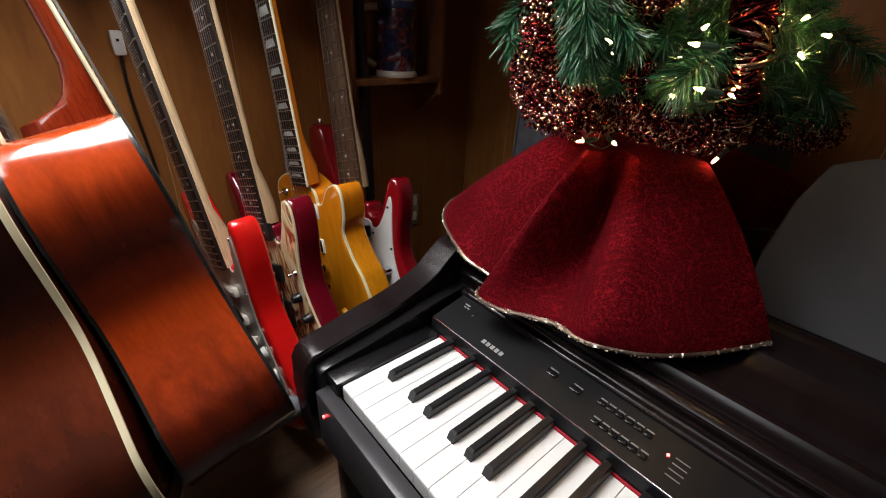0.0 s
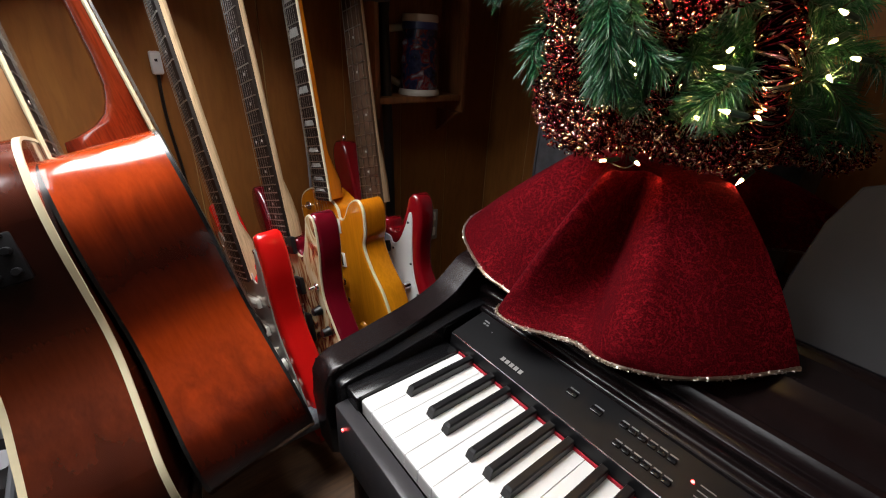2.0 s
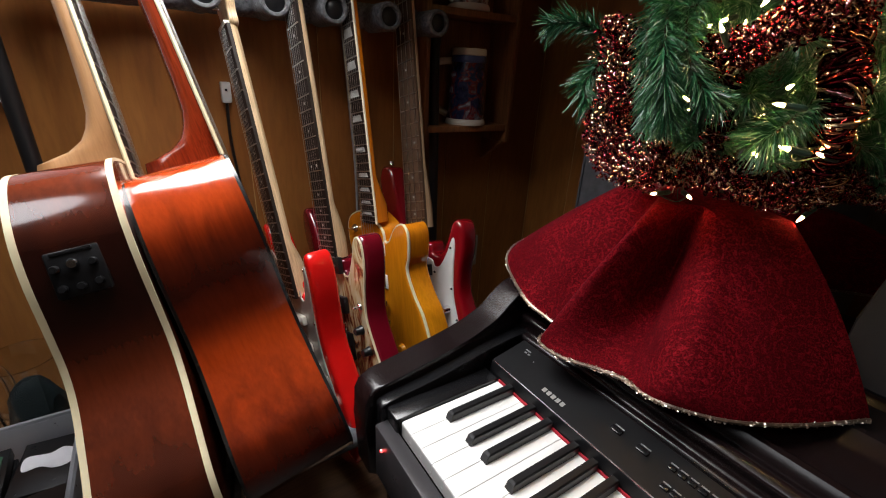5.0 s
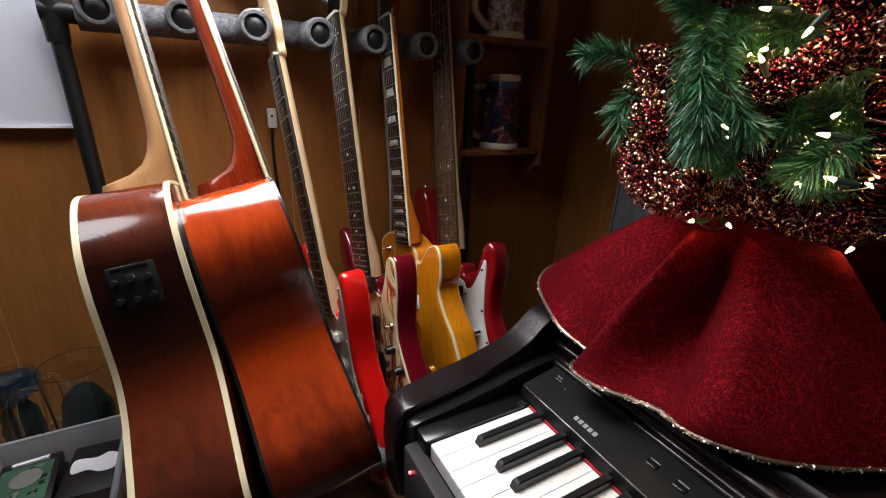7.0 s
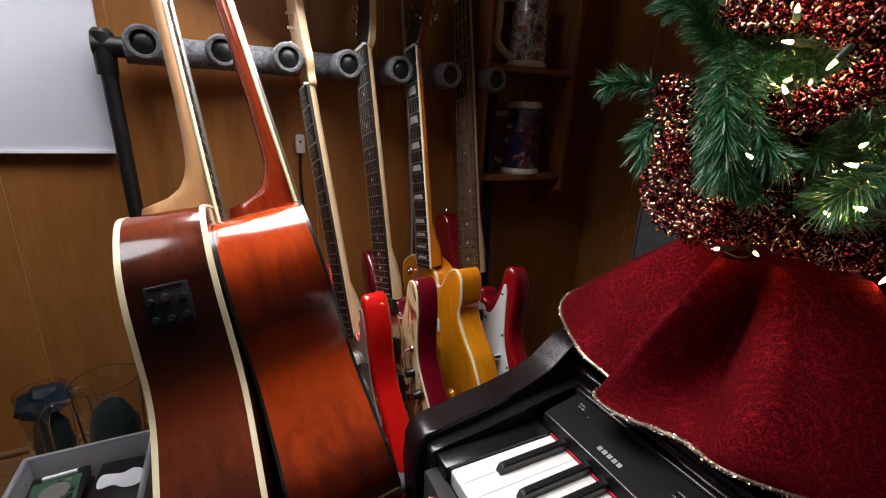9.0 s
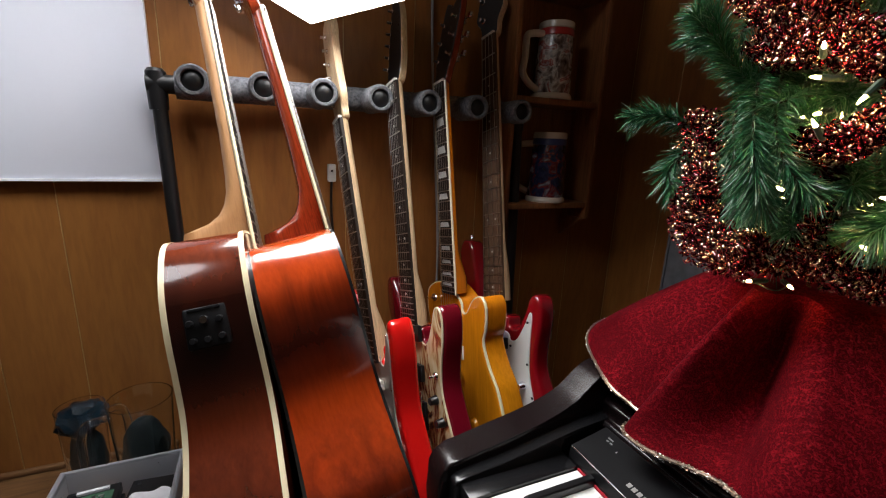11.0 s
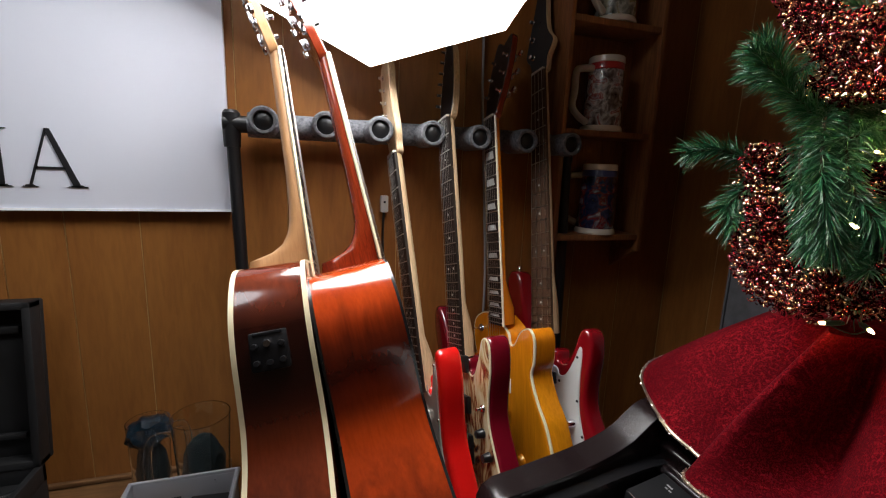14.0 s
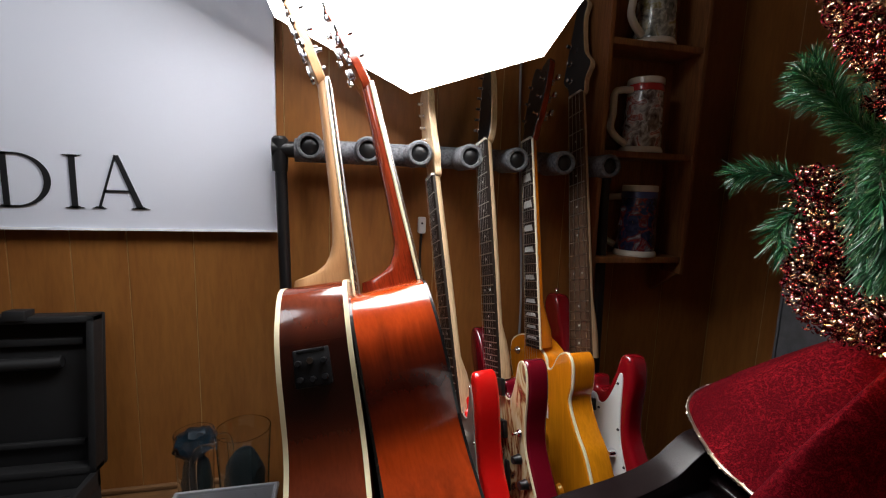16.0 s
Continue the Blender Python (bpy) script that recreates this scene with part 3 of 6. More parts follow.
def strat(name, label, m, body_mat, guard_mat):
    g = empty(name, label, "guitar", m, "guitars in the rack")
    neck_parts(g, 0.648, 21, 0.042, 0.056, ROSEWOOD, MAPLE, 6, "dot", heel="bolt")
    head_slab(g, [(-0.021, -0.002), (0.021, -0.002), (0.025, 0.02), (0.031, 0.045), (0.027, 0.09), (0.026, 0.14), (0.032, 0.168), (0.022, 0.192), (-0.004, 0.195), (-0.026, 0.182), (-0.037, 0.145), (-0.039, 0.08), (-0.032, 0.03)], MAPLE, pose(0, 0.006, 0))
    for i in range(6):
        tuner(g, -0.017 + 0.003 * i * 0.5, 0.006, 0.035 + 0.026 * i, -1)
    electric_body(g, STRAT, body_mat)
    guard = [(0.03, -0.44), (0.04, -0.458), (0.062, -0.458), (0.085, -0.425), (0.1, -0.395), (0.106, -0.42), (0.092, -0.49), (0.088, -0.56), (0.108, -0.63), (0.12, -0.69), (0.09, -0.735), (0.055, -0.72), (0.03, -0.645),
             (-0.04, -0.64), (-0.085, -0.6), (-0.088, -0.52), (-0.09, -0.45), (-0.095, -0.375), (-0.07, -0.38), (-0.045, -0.42), (-0.03, -0.435)]
    bm = bmesh.new()
    slab(bm, spline(guard, 5), [(0.001, 0.0092), (0, 0.0102), (0, 0.0119)])
    pg = part("pickguard", bm, guard_mat, g, "glossy pale pickguard")
    for x, z in ((0.1, -0.4), (0.09, -0.5), (0.098, -0.6), (0.115, -0.69), (0.06, -0.73), (-0.08, -0.58), (-0.085, -0.4)):
        bm = bmesh.new()
        lathe(bm, [(0.0035, 0), (0.003, 0.0012), (0, 0.0016)], 10, Matrix.Translation((x, 0.0092, z)) @ pose(0, 0, 0, 90, 0, 0))
        part("screw", bm, CHROME, pg)
    for z, tl in ((-0.5, 0), (-0.555, 0), (-0.605, -10)):
        pickup(g, z, 0.0075, IVORY, tilt=tl)
    bm = bmesh.new()
    box(bm, (-0.036, 0.002, -0.66), (0.036, 0.0118, -0.638), None, 0.002)
    box(bm, (-0.04, 0.008, -0.69), (0.04, 0.0118, -0.64), None, 0.0015)
    part("bridge", bm, CHROME, g, "chrome tremolo bridge")
    for x, z in ((0.075, -0.615), (0.092, -0.655), (0.1, -0.7)):
        knob(g, x, 0.0092, z, IVORY)
    bm = bmesh.new()
    tube(bm, [(0.062, 0.009, -0.585), (0.058, -0.006, -0.58)], 0.0018, 6)
    lathe(bm, [(0.003, -0.006), (0.004, 0), (0.003, 0.005), (0, 0.006)], 10, Matrix.Translation((0.058, -0.008, -0.58)) @ pose(0, 0, 0, 90, 0, 0))
    part("selector_switch", bm, IVORY, g)
    bm = bmesh.new()
    lathe(bm, [(0.007, 0), (0.007, 0.003), (0.004, 0.006), (0.006, 0.012), (0, 0.013)], 12, Matrix.Translation((0, 0.034, -0.789)) @ pose(0, 0, 0, 180, 0, 0))
    part("strap_button", bm, CHROME, g)
    reshape(g, 0.78, 0.96, -0.006, -0.425)
    return g


def flame_top():
    m, nt, bs = nodes_of("flame_figured_top")
    set_surface(bs, 0.2, 0, 0.8)
    v = mapped(nt, (18, 18, 7))
    f = noise_tex(nt, v, 1.6, 3, 2.6)
    c = ramp(nt, f, [(0.36, (0.1, 0.03, 0.018)), (0.45, (0.32, 0.13, 0.05)), (0.52, (0.58, 0.44, 0.22)), (0.62, (0.66, 0.56, 0.36))])
    nt.links.new(c, bs.inputs["Base Color"])
    return m


FLAME = flame_top()


def super_strat(name, label, m):
    g = empty(name, label, "guitar", m, "guitars in the rack")
    neck_parts(g, 0.648, 24, 0.043, 0.057, ROSEWOOD, MAPLE, 6, "dot", heel="bolt")
    head_slab(g, [(-0.021, -0.002), (0.021, -0.002), (0.03, 0.03), (0.022, 0.09), (0.005, 0.16), (-0.02, 0.2), (-0.036, 0.195), (-0.036, 0.1), (-0.03, 0.03)], MAPLE, pose(0, 0.006, 0, -9, 0, 0), face=BLACKPLASTIC)
    for i in range(6):
        tuner(g, -0.02, 0.006 + 0.004 * i, 0.035 + 0.025 * i, -1)
    body, out = electric_body(g, [(x * 0.97, z - 0.085) for x, z in STRAT], DARKRED, 0.012, 0.045, 0.008)
    treble = [p for p in inset(out, 0.0035) if p.x > 0.03 and p.y > -0.80]
    treble = treble[treble.index(min(treble, key=lambda p: abs(p.x - 0.03) + abs(p.y + 0.51))):] if treble else treble
    gl = [Vector((0.031, -0.505))] + treble + [Vector((0.02, -0.78)), Vector((-0.03, -0.72)), Vector((-0.06, -0.62)), Vector((-0.05, -0.52)), Vector((-0.03, -0.5))]
    bm = bmesh.new()
    slab(bm, gl, [(0.001, 0.0092), (0, 0.0102), (0, 0.0122)])
    pg = part("pickguard", bm, FLAME, g, "cream and brown flame-figured pickguard")
    bm = bmesh.new()
    tube(bm, [(p.x, 0.0112, p.y) for p in gl], 0.0022, 6, True)
    part("guard_edge", bm, CREAM, pg, "cream pickguard edge")
    for z, k in ((-0.52, 0), (-0.605, 0)):
        pickup(g, z, 0.0055, BLACKPLASTIC, 0.086, 0.036)
    bm = bmesh.new()
    box(bm, (-0.045, 0.0, -0.69), (0.045, 0.0082, -0.635), None, 0.003)
    for i in range(6):
        box(bm, (-0.034 + i * 0.0116, -0.005, -0.665), (-0.024 + i * 0.0116, 0.004, -0.642), None, 0.001)
    part("bridge", bm, BLACKPLASTIC, g, "black locking tremolo bridge")
    bm = bmesh.new()
    tube(bm, [(0.045, 0.0, -0.66), (0.06, -0.018, -0.655), (0.075, -0.02, -0.6)], 0.0022, 8)
    part("tremolo_arm", bm, CHROME, g, "thin chrome arm")
    for x, z in ((0.085, -0.65), (0.105, -0.69)):
        knob(g, x, 0.0082, z, BLACKPLASTIC, 0.009)
    bm = bmesh.new()
    lathe(bm, [(0.008, 0), (0.006, 0.003), (0.003, 0.004), (0.003, 0.014), (0, 0.015)], 12, Matrix.Translation((0.09, 0.008, -0.6)) @ pose(0, 0, 0, 90, 0, 0))
    part("toggle_switch", bm, CHROME, g)
    reshape(g, 0.94, 0.916, 0.017, -0.51)
    return g


def single_cut(name, label, m):
    g = empty(name, label, "guitar", m, "guitars in the rack")
    neck_parts(g, 0.628, 22, 0.043, 0.057, ROSEWOOD, GOLD, 6, "trapezoid", CREAM, "set")
    head = head_slab(g, [(-0.021, -0.002), (0.021, -0.002), (0.028, 0.03), (0.036, 0.06), (0.038, 0.15), (0.03, 0.19), (0.008, 0.182), (0, 0.174), (-0.008, 0.182), (-0.03, 0.19), (-0.038, 0.15), (-0.036, 0.06), (-0.028, 0.03)], REDMAHOG, pose(0, 0.004, 0, -14, 0, 0), face=BLACKPLASTIC)
    for s in (-1, 1):
        for i in range(3):
            tuner(head, s * 0.026, 0.0, 0.055 + 0.042 * i, s)
    electric_body(g, [(x, z - 0.033) for x, z in SINGLE], GOLD, 0.014, 0.054, 0.007, GOLD, CREAM)
    for z in (-0.515, -0.61):
        bm = bmesh.new()
        box(bm, (-0.04, 0.0085, z - 0.02), (0.04, 0.0108, z + 0.02), None, 0.001)
        part("pickup_ring", bm, IVORY, g, "cream pickup surround")
        pickup(g, z, 0.0115, CHROME, 0.066, 0.034)
    bm = bmesh.new()
    box(bm, (-0.042, -0.002, -0.636), (0.042, 0.006, -0.622), None, 0.003)
    box(bm, (-0.045, 0.0, -0.676), (0.045, 0.006, -0.664), None, 0.004)
    part("bridge", bm, CHROME, g, "chrome bridge and tailpiece")
    for x, z in ((0.075, -0.765), (0.12, -0.765), (0.055, -0.80), (0.1, -0.805)):
        knob(g, x, 0.0105, z, GOLD, 0.0115, 0.008)
    bm = bmesh.new()
    lathe(bm, [(0.012, 0), (0.011, 0.002), (0.004, 0.003), (0.004, 0.008), (0.0025, 0.009), (0.003, 0.02), (0, 0.021)], 16, Matrix.Translation((-0.085, 0.0105, -0.472)) @ pose(0, 0, 0, 90, 0, 0))
    part("toggle_switch", bm, CHROME, g, "chrome toggle with pale tip")
    reshape(g, 1.0, 0.77, -0.007, -0.463)
    return g


def bass_guitar(name, label, m):
    g = empty(name, label, "bass guitar", m, "guitars in the rack")
    neck_parts(g, 0.864, 20, 0.042, 0.062, BASSBOARD, MAPLE, 4, "dot", heel="bolt", bridge=0.85)
    head_slab(g, [(-0.021, -0.002), (0.021, -0.002), (0.03, 0.03), (0.048, 0.06), (0.03, 0.1), (0.03, 0.18), (0.044, 0.215), (0.02, 0.235), (-0.03, 0.22), (-0.045, 0.16), (-0.045, 0.06), (-0.03, 0.03)], MAPLE, pose(0, 0.006, 0), face=BLACKPLASTIC)
    for i in range(4):
        tuner(g, -0.018, 0.006, 0.045 + 0.045 * i, -1, None, 1.5)
    electric_body(g, BASS, CANDYRED, 0.012, 0.044, 0.009)
    guard = [(0.033, -0.585), (0.045, -0.605), (0.065, -0.6), (0.09, -0.562), (0.106, -0.53), (0.112, -0.545), (0.104, -0.61), (0.1, -0.68), (0.112, -0.75), (0.128, -0.81), (0.11, -0.86), (0.06, -0.86), (0.02, -0.8), (-0.05, -0.77), (-0.09, -0.72), (-0.09, -0.62), (-0.06, -0.56), (-0.033, -0.57)]
    bm = bmesh.new()
    slab(bm, spline([(x, z - 0.085) for x, z in guard], 5), [(0.001, 0.0092), (0, 0.0102), (0, 0.0119)])
    pg = part("pickguard", bm, PICKGUARD, g, "white pickguard with dark screws")
    for x, z in ((0.1, -0.64), (0.045, -0.705), (0.096, -0.745), (0.108, -0.825), (0.118, -0.905)):
        bm = bmesh.new()
        lathe(bm, [(0.0035, 0), (0.003, 0.0012), (0, 0.0016)], 10, Matrix.Translation((x, 0.0092, z)) @ pose(0, 0, 0, 90, 0, 0))
        part("screw", bm, BLACKPLASTIC, pg)
    pickup(g, -0.7, 0.0075, BLACKPLASTIC, 0.075, 0.03, 0, 4)
    for x, z in ((0.082, -0.80), (0.098, -0.85)):
        knob(g, x, 0.0092, z, CHROME, 0.0095, 0.016)
    bm = bmesh.new()
    box(bm, (-0.035, 0.0, -0.88), (0.035, 0.0118, -0.835), None, 0.003)
    part("bridge", bm, CHROME, g)
    bm = bmesh.new()
    lathe(bm, [(0.007, 0), (0.004, 0.005), (0.007, 0.011), (0, 0.013)], 12, Matrix.Translation((-0.112, 0.034, -0.408)))
    part("strap_button", bm, CHROME, g)
    reshape(g, 0.92, 0.8, 0.0, -0.629)
    return g


def acoustic(name, label, m, side_mat, neck_mat, bind_mat, top_mat, preamp, depth=0.1, lower=0.197, drop=0.52):
    g = empty(name, label, "acoustic guitar", m, "guitars in the rack")
    zj = -0.36
    half = [(0.0, zj), (0.06, zj - 0.0005), (0.115, zj - 0.012), (0.144, zj - 0.06), (0.148, zj - 0.11), (0.138, zj - 0.165), (0.131, zj - 0.21), (0.138, zj - 0.25), (0.163, zj - 0.3), (lower, zj - drop + 0.105), (0.182, zj - drop + 0.05), (0.13, zj - drop + 0.012), (0.06, zj - drop)]
    ctrl = half + [(0.0, zj - drop)] + [(-x, z) for x, z in half[:0:-1]]
    out = spline(ctrl, 6)
    deep = lambda p: 0.0065 + depth + 0.024 * min(1, max(0, (zj - p.y) / 0.5))
    bm = bmesh.new()
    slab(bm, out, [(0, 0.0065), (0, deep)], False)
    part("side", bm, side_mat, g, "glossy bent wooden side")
    bm = bmesh.new()
    ring = [bm.verts.new((p.x, deep(p), p.y)) for p in out]
    mid = [bm.verts.new((p.x * 0.5, deep(p) + 0.006, zj - 0.26 + (p.y - zj + 0.26) * 0.5)) for p in out]
    for k in range(len(out)):
        bm.faces.new((ring[k], ring[(k + 1) % len(out)], mid[(k + 1) % len(out)], mid[k]))
    bm.faces.new(mid)
    part("back", bm, side_mat, g)
    bm = bmesh.new()
    ring = [bm.verts.new((p.x, 0.0065, p.y)) for p in out]
    n = 40
    hole = [bm.verts.new((0.05 * math.cos(k * math.tau / n), 0.0065, zj - 0.155 + 0.05 * math.sin(k * math.tau / n))) for k in range(n)]
    es = [bm.edges.new((r[k], r[(k + 1) % len(r)])) for r in (ring, hole) for k in range(len(r))]
    bmesh.ops.triangle_fill(bm, edges=es, use_beauty=True)
    part("top", bm, top_mat, g, "lacquered soundboard with round hole", False)
    rose = bmesh.new()
    tube(rose, [(0.058 * math.cos(k * math.tau / n), 0.0062, zj - 0.155 + 0.058 * math.sin(k * math.tau / n)) for k in range(n)], 0.002, 5, True)
    part("rosette", rose, bind_mat, g)
    for nm, yy in (("front_binding", lambda p: 0.0085), ("back_binding", deep)):
        bm = bmesh.new()
        a, b = inset(out, -0.0006), inset(out, 0.003)
        s = 1 if nm == "front_binding" else -1
        r0 = [bm.verts.new((p.x, yy(p) - s * 0.0028, p.y)) for p in b]
        r1 = [bm.verts.new((p.x, yy(p) - s * 0.0028, p.y)) for p in a]
        r2 = [bm.verts.new((p.x, yy(p) + s * (0.0034 if preamp else 0.0012), p.y)) for p in a]
        r3 = [bm.verts.new((p.x, yy(p) + s * (0.0034 if preamp else 0.0012), p.y)) for p in b]
        for u, w in ((r0, r1), (r1, r2), (r2, r3)):
            for k in range(len(a)):
                bm.faces.new((u[k], u[(k + 1) % len(a)], w[(k + 1) % len(a)], w[k]))
        part(nm, bm, bind_mat, g, "edge binding")
    neck_parts(g, 0.648, 20, 0.043, 0.057, ROSEWOOD, neck_mat, 6, "dot", CREAM, "acoustic", 0.64)
    head = head_slab(g, [(-0.022, -0.002), (0.022, -0.002), (0.032, 0.03), (0.035, 0.06), (0.037, 0.15), (0.034, 0.185), (0, 0.19), (-0.034, 0.185), (-0.037, 0.15), (-0.035, 0.06), (-0.032, 0.03)], neck_mat, pose(0, 0.004, 0, -14, 0, 0), 0.016, 5, BLACKPLASTIC if preamp else REDMAHOG)
    for s in (-1, 1):
        for i in range(3):
            tuner(head, s * 0.026, 0.0, 0.05 + 0.045 * i, s, None, 1.15)
    bm = bmesh.new()
    box(bm, (-0.08, -0.002, -0.66), (0.08, 0.0064, -0.63), None, 0.004)
    part("bridge", bm, ROSEWOOD, g)
    bm = bmesh.new()
    lathe(bm, [(0.007, 0), (0.004, 0.005), (0.007, 0.011), (0, 0.013)], 12, Matrix.Translation((0, 0.06, zj - drop)) @ pose(0, 0, 0, 180, 0, 0))
    part("end_pin", bm, BLACKPLASTIC, g)
    if preamp:
        pm = Matrix.Translation((-0.148, 0.058, zj - 0.115)) @ pose(0, 0, 0, 0, 2, 0)
        bm = bmesh.new()
        box(bm, (-0.003, -0.023, -0.0225), (0.0045, 0.023, 0.0255), pm, 0.003)
        pa = part("preamp_panel", bm, BLACKPLASTIC, g, "black preamp control panel")
        bm = bmesh.new()
        box(bm, (-0.0045, -0.017, 0.0205), (-0.002, 0.017, 0.024), pm, 0.0005)
        part("battery_slot", bm, PIANO_BLACK, pa)
        for j, (yy, zz, rr) in enumerate(((0.001, 0.01, 0.005), (-0.015, 0.008, 0.004), (0.016, 0.008, 0.004), (-0.015, -0.012, 0.004), (0.0, -0.013, 0.004), (0.015, -0.012, 0.004))):
            bm = bmesh.new()
            lathe(bm, [(rr, 0), (rr, 0.004), (rr * 0.8, 0.006), (0, 0.0062)], 16, pm @ Matrix.Translation((-0.004, yy, zz)) @ pose(0, 0, 0, 0, -90, 0))
            part("preamp_knob", bm, CHROME if j == 0 else BLACKPLASTIC, pa)
    return g


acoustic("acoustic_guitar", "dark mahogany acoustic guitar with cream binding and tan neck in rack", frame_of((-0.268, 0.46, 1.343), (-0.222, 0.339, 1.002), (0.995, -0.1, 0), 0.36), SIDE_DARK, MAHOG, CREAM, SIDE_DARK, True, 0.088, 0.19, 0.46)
acoustic("acoustic_guitar", "cherry red acoustic guitar with black binding and red neck in rack", frame_of((-0.191, 0.46, 1.343), (-0.112, 0.355, 1.002), (1, -0.05, 0), 0.36), SIDE_RED, REDMAHOG, BLACKBIND, SIDE_RED, False, 0.112, 0.185, 0.445)
strat("electric_guitar", "bright red double-cutaway electric guitar with maple neck", frame_of((-0.067, 0.526, 1.185), (-0.032, 0.385, 0.731), (-0.995, -0.095, 0), 0.461), RED_LACQ, MINT)
super_strat("electric_guitar", "wine-red electric guitar with flame-figured top and cream binding", frame_of((0.041, 0.52, 1.263), (0.046, 0.392, 0.797), (-0.989, -0.148, 0), 0.486))
single_cut("electric_guitar", "honey gold single-cutaway electric guitar with block inlays", frame_of((0.145, 0.523, 1.273), (0.148, 0.431, 0.836), (-0.995, -0.104, 0.0), 0.458))
bass_guitar("bass_guitar", "red four-string bass guitar with white pickguard in rack", frame_of((0.286, 0.582, 1.392), (0.245, 0.403, 0.819), (-0.975, -0.223, 0.0), 0.598))

# ---- digital piano ----
KW, ZK = 0.0235, 0.74
Y_END = -52 * KW
piano = empty("digital_piano", "dark rosewood digital piano with open key lid", "piano")


def arm_profile():
    top = spline([(-0.022, 0.752), (-0.012, 0.7605), (0.02, 0.7665), (0.063, 0.775), (0.108, 0.784), (0.147, 0.795), (0.178, 0.809), (0.2, 0.827), (0.222, 0.842), (0.26, 0.848), (0.33, 0.85)], 4, False)
    return [(p.x, p.y) for p in top] + [(0.42, 0.85), (0.42, 0.60), (0.0, 0.60), (-0.024, 0.62), (-0.028, 0.70), (-0.027, 0.742)]


for y0, y1 in ((0.045, 0.087), (Y_END - 0.089, Y_END - 0.047)):
    bm = extrude_y(bmesh.new(), arm_profile(), y0, y1)
    es = [e for e in bm.edges if abs(e.verts[0].co.y - e.verts[1].co.y) < 1e-6]
    bmesh.ops.bevel(bm, geom=es, offset=0.004, segments=3, profile=0.5, affect="EDGES", clamp_overlap=True)
    part("side_arm", bm, PIANO_BROWN, piano, "satin dark brown arm")
    s = 1 if y0 > 0 else -1
    a, b = (0.028, 0.0448) if s > 0 else (Y_END - 0.0468, Y_END - 0.03)
    ridge = spline([(-0.014, 0.742), (-0.006, 0.7485), (0.05, 0.7555), (0.1, 0.764), (0.15, 0.7735), (0.195, 0.780), (0.24, 0.783)], 4, False)
    bm = extrude_y(bmesh.new(), [(p.x, p.y) for p in ridge] + [(0.24, 0.69), (-0.014, 0.69)], a, b)
    es = [e for e in bm.edges if abs(e.verts[0].co.y - e.verts[1].co.y) < 1e-6]
    bmesh.ops.bevel(bm, geom=es, offset=0.003, segments=2, profile=0.5, affect="EDGES", clamp_overlap=True)
    part("inner_cheek", bm, PIANO_BLACK, piano, "black inner cheek")
    a, b = (0.0012, 0.0278) if s > 0 else (Y_END - 0.0298, Y_END - 0.001)
    part("key_block", boxed((-0.006, a, 0.69), (0.152, b, 0.7445), None, 0.0015), PIANO_BLACK, piano, "black end block")

me_w = bpy.data.meshes.new("white_key")
bm = extrude_y(bmesh.new(), [(0.0005, ZK - 0.022), (0.0, ZK - 0.003), (0.0008, ZK - 0.0008), (0.0028, ZK), (0.151, ZK), (0.151, ZK - 0.022)], -KW + 0.0005, -0.0005)
bmesh.ops.recalc_face_normals(bm, faces=bm.faces)
bm.to_mesh(me_w)
bm.free()
me_w.materials.append(WHITEKEY)
keyboard = bpy.data.objects.new("keyboard", None)
scene.collection.objects.link(keyboard)
keyboard.parent = piano
for i in range(52):
    share("white_key", me_w, keyboard, Matrix.Translation((0, -i * KW, 0.0)))
me_b = bpy.data.meshes.new("black_key")
bm = bmesh.new()
lo = [bm.verts.new(p) for p in ((0.049, -0.0056, ZK - 0.004), (0.049, 0.0056, ZK - 0.004), (0.152, 0.0056, ZK - 0.004), (0.152, -0.0056, ZK - 0.004))]
mi = [bm.verts.new(p) for p in ((0.0535, -0.0047, ZK + 0.009), (0.0535, 0.0047, ZK + 0.009), (0.152, 0.0049, ZK + 0.0095), (0.152, -0.0049, ZK + 0.0095))]
hi = [bm.verts.new(p) for p in ((0.0565, -0.0036, ZK + 0.0112), (0.0565, 0.0036, ZK + 0.0112), (0.152, 0.0038, ZK + 0.0118), (0.152, -0.0038, ZK + 0.0118))]
for a, b in ((lo, mi), (mi, hi)):
    for k in range(4):
        bm.faces.new((a[k], a[(k + 1) % 4], b[(k + 1) % 4], b[k]))
bm.faces.new(hi), bm.faces.new(lo[::-1])
bmesh.ops.recalc_face_normals(bm, faces=bm.faces)
bm.to_mesh(me_b)
bm.free()
me_b.materials.append(BLACKKEY)
names = "ABCDEFG"
for i in range(51):
    n = names[i % 7]
    if n in "ACDFG":
        off = {"A": -0.0025, "C": 0.0025, "D": -0.0025, "F": 0.003, "G": 0.0}[n]
        share("black_key", me_b, keyboard, Matrix.Translation((0, -(i + 1) * KW + off, 0)))
part("felt_strip", boxed((0.151, Y_END, ZK - 0.004), (0.1535, 0.0, ZK + 0.0035), None, 0.001), FELT, piano, "red felt strip behind the keys")
SLIP = plain("grey_satin_slip", (0.035, 0.033, 0.036), 0.3)
part("key_slip", boxed((-0.023, Y_END - 0.03, 0.64), (-0.0025, 0.0285, 0.7235), None, 0.003), SLIP, piano, "dark front key slip")
part("key_bed", boxed((-0.0024, Y_END - 0.046, 0.60), (0.42, 0.0447, 0.689)), PIANO_BLACK, piano)
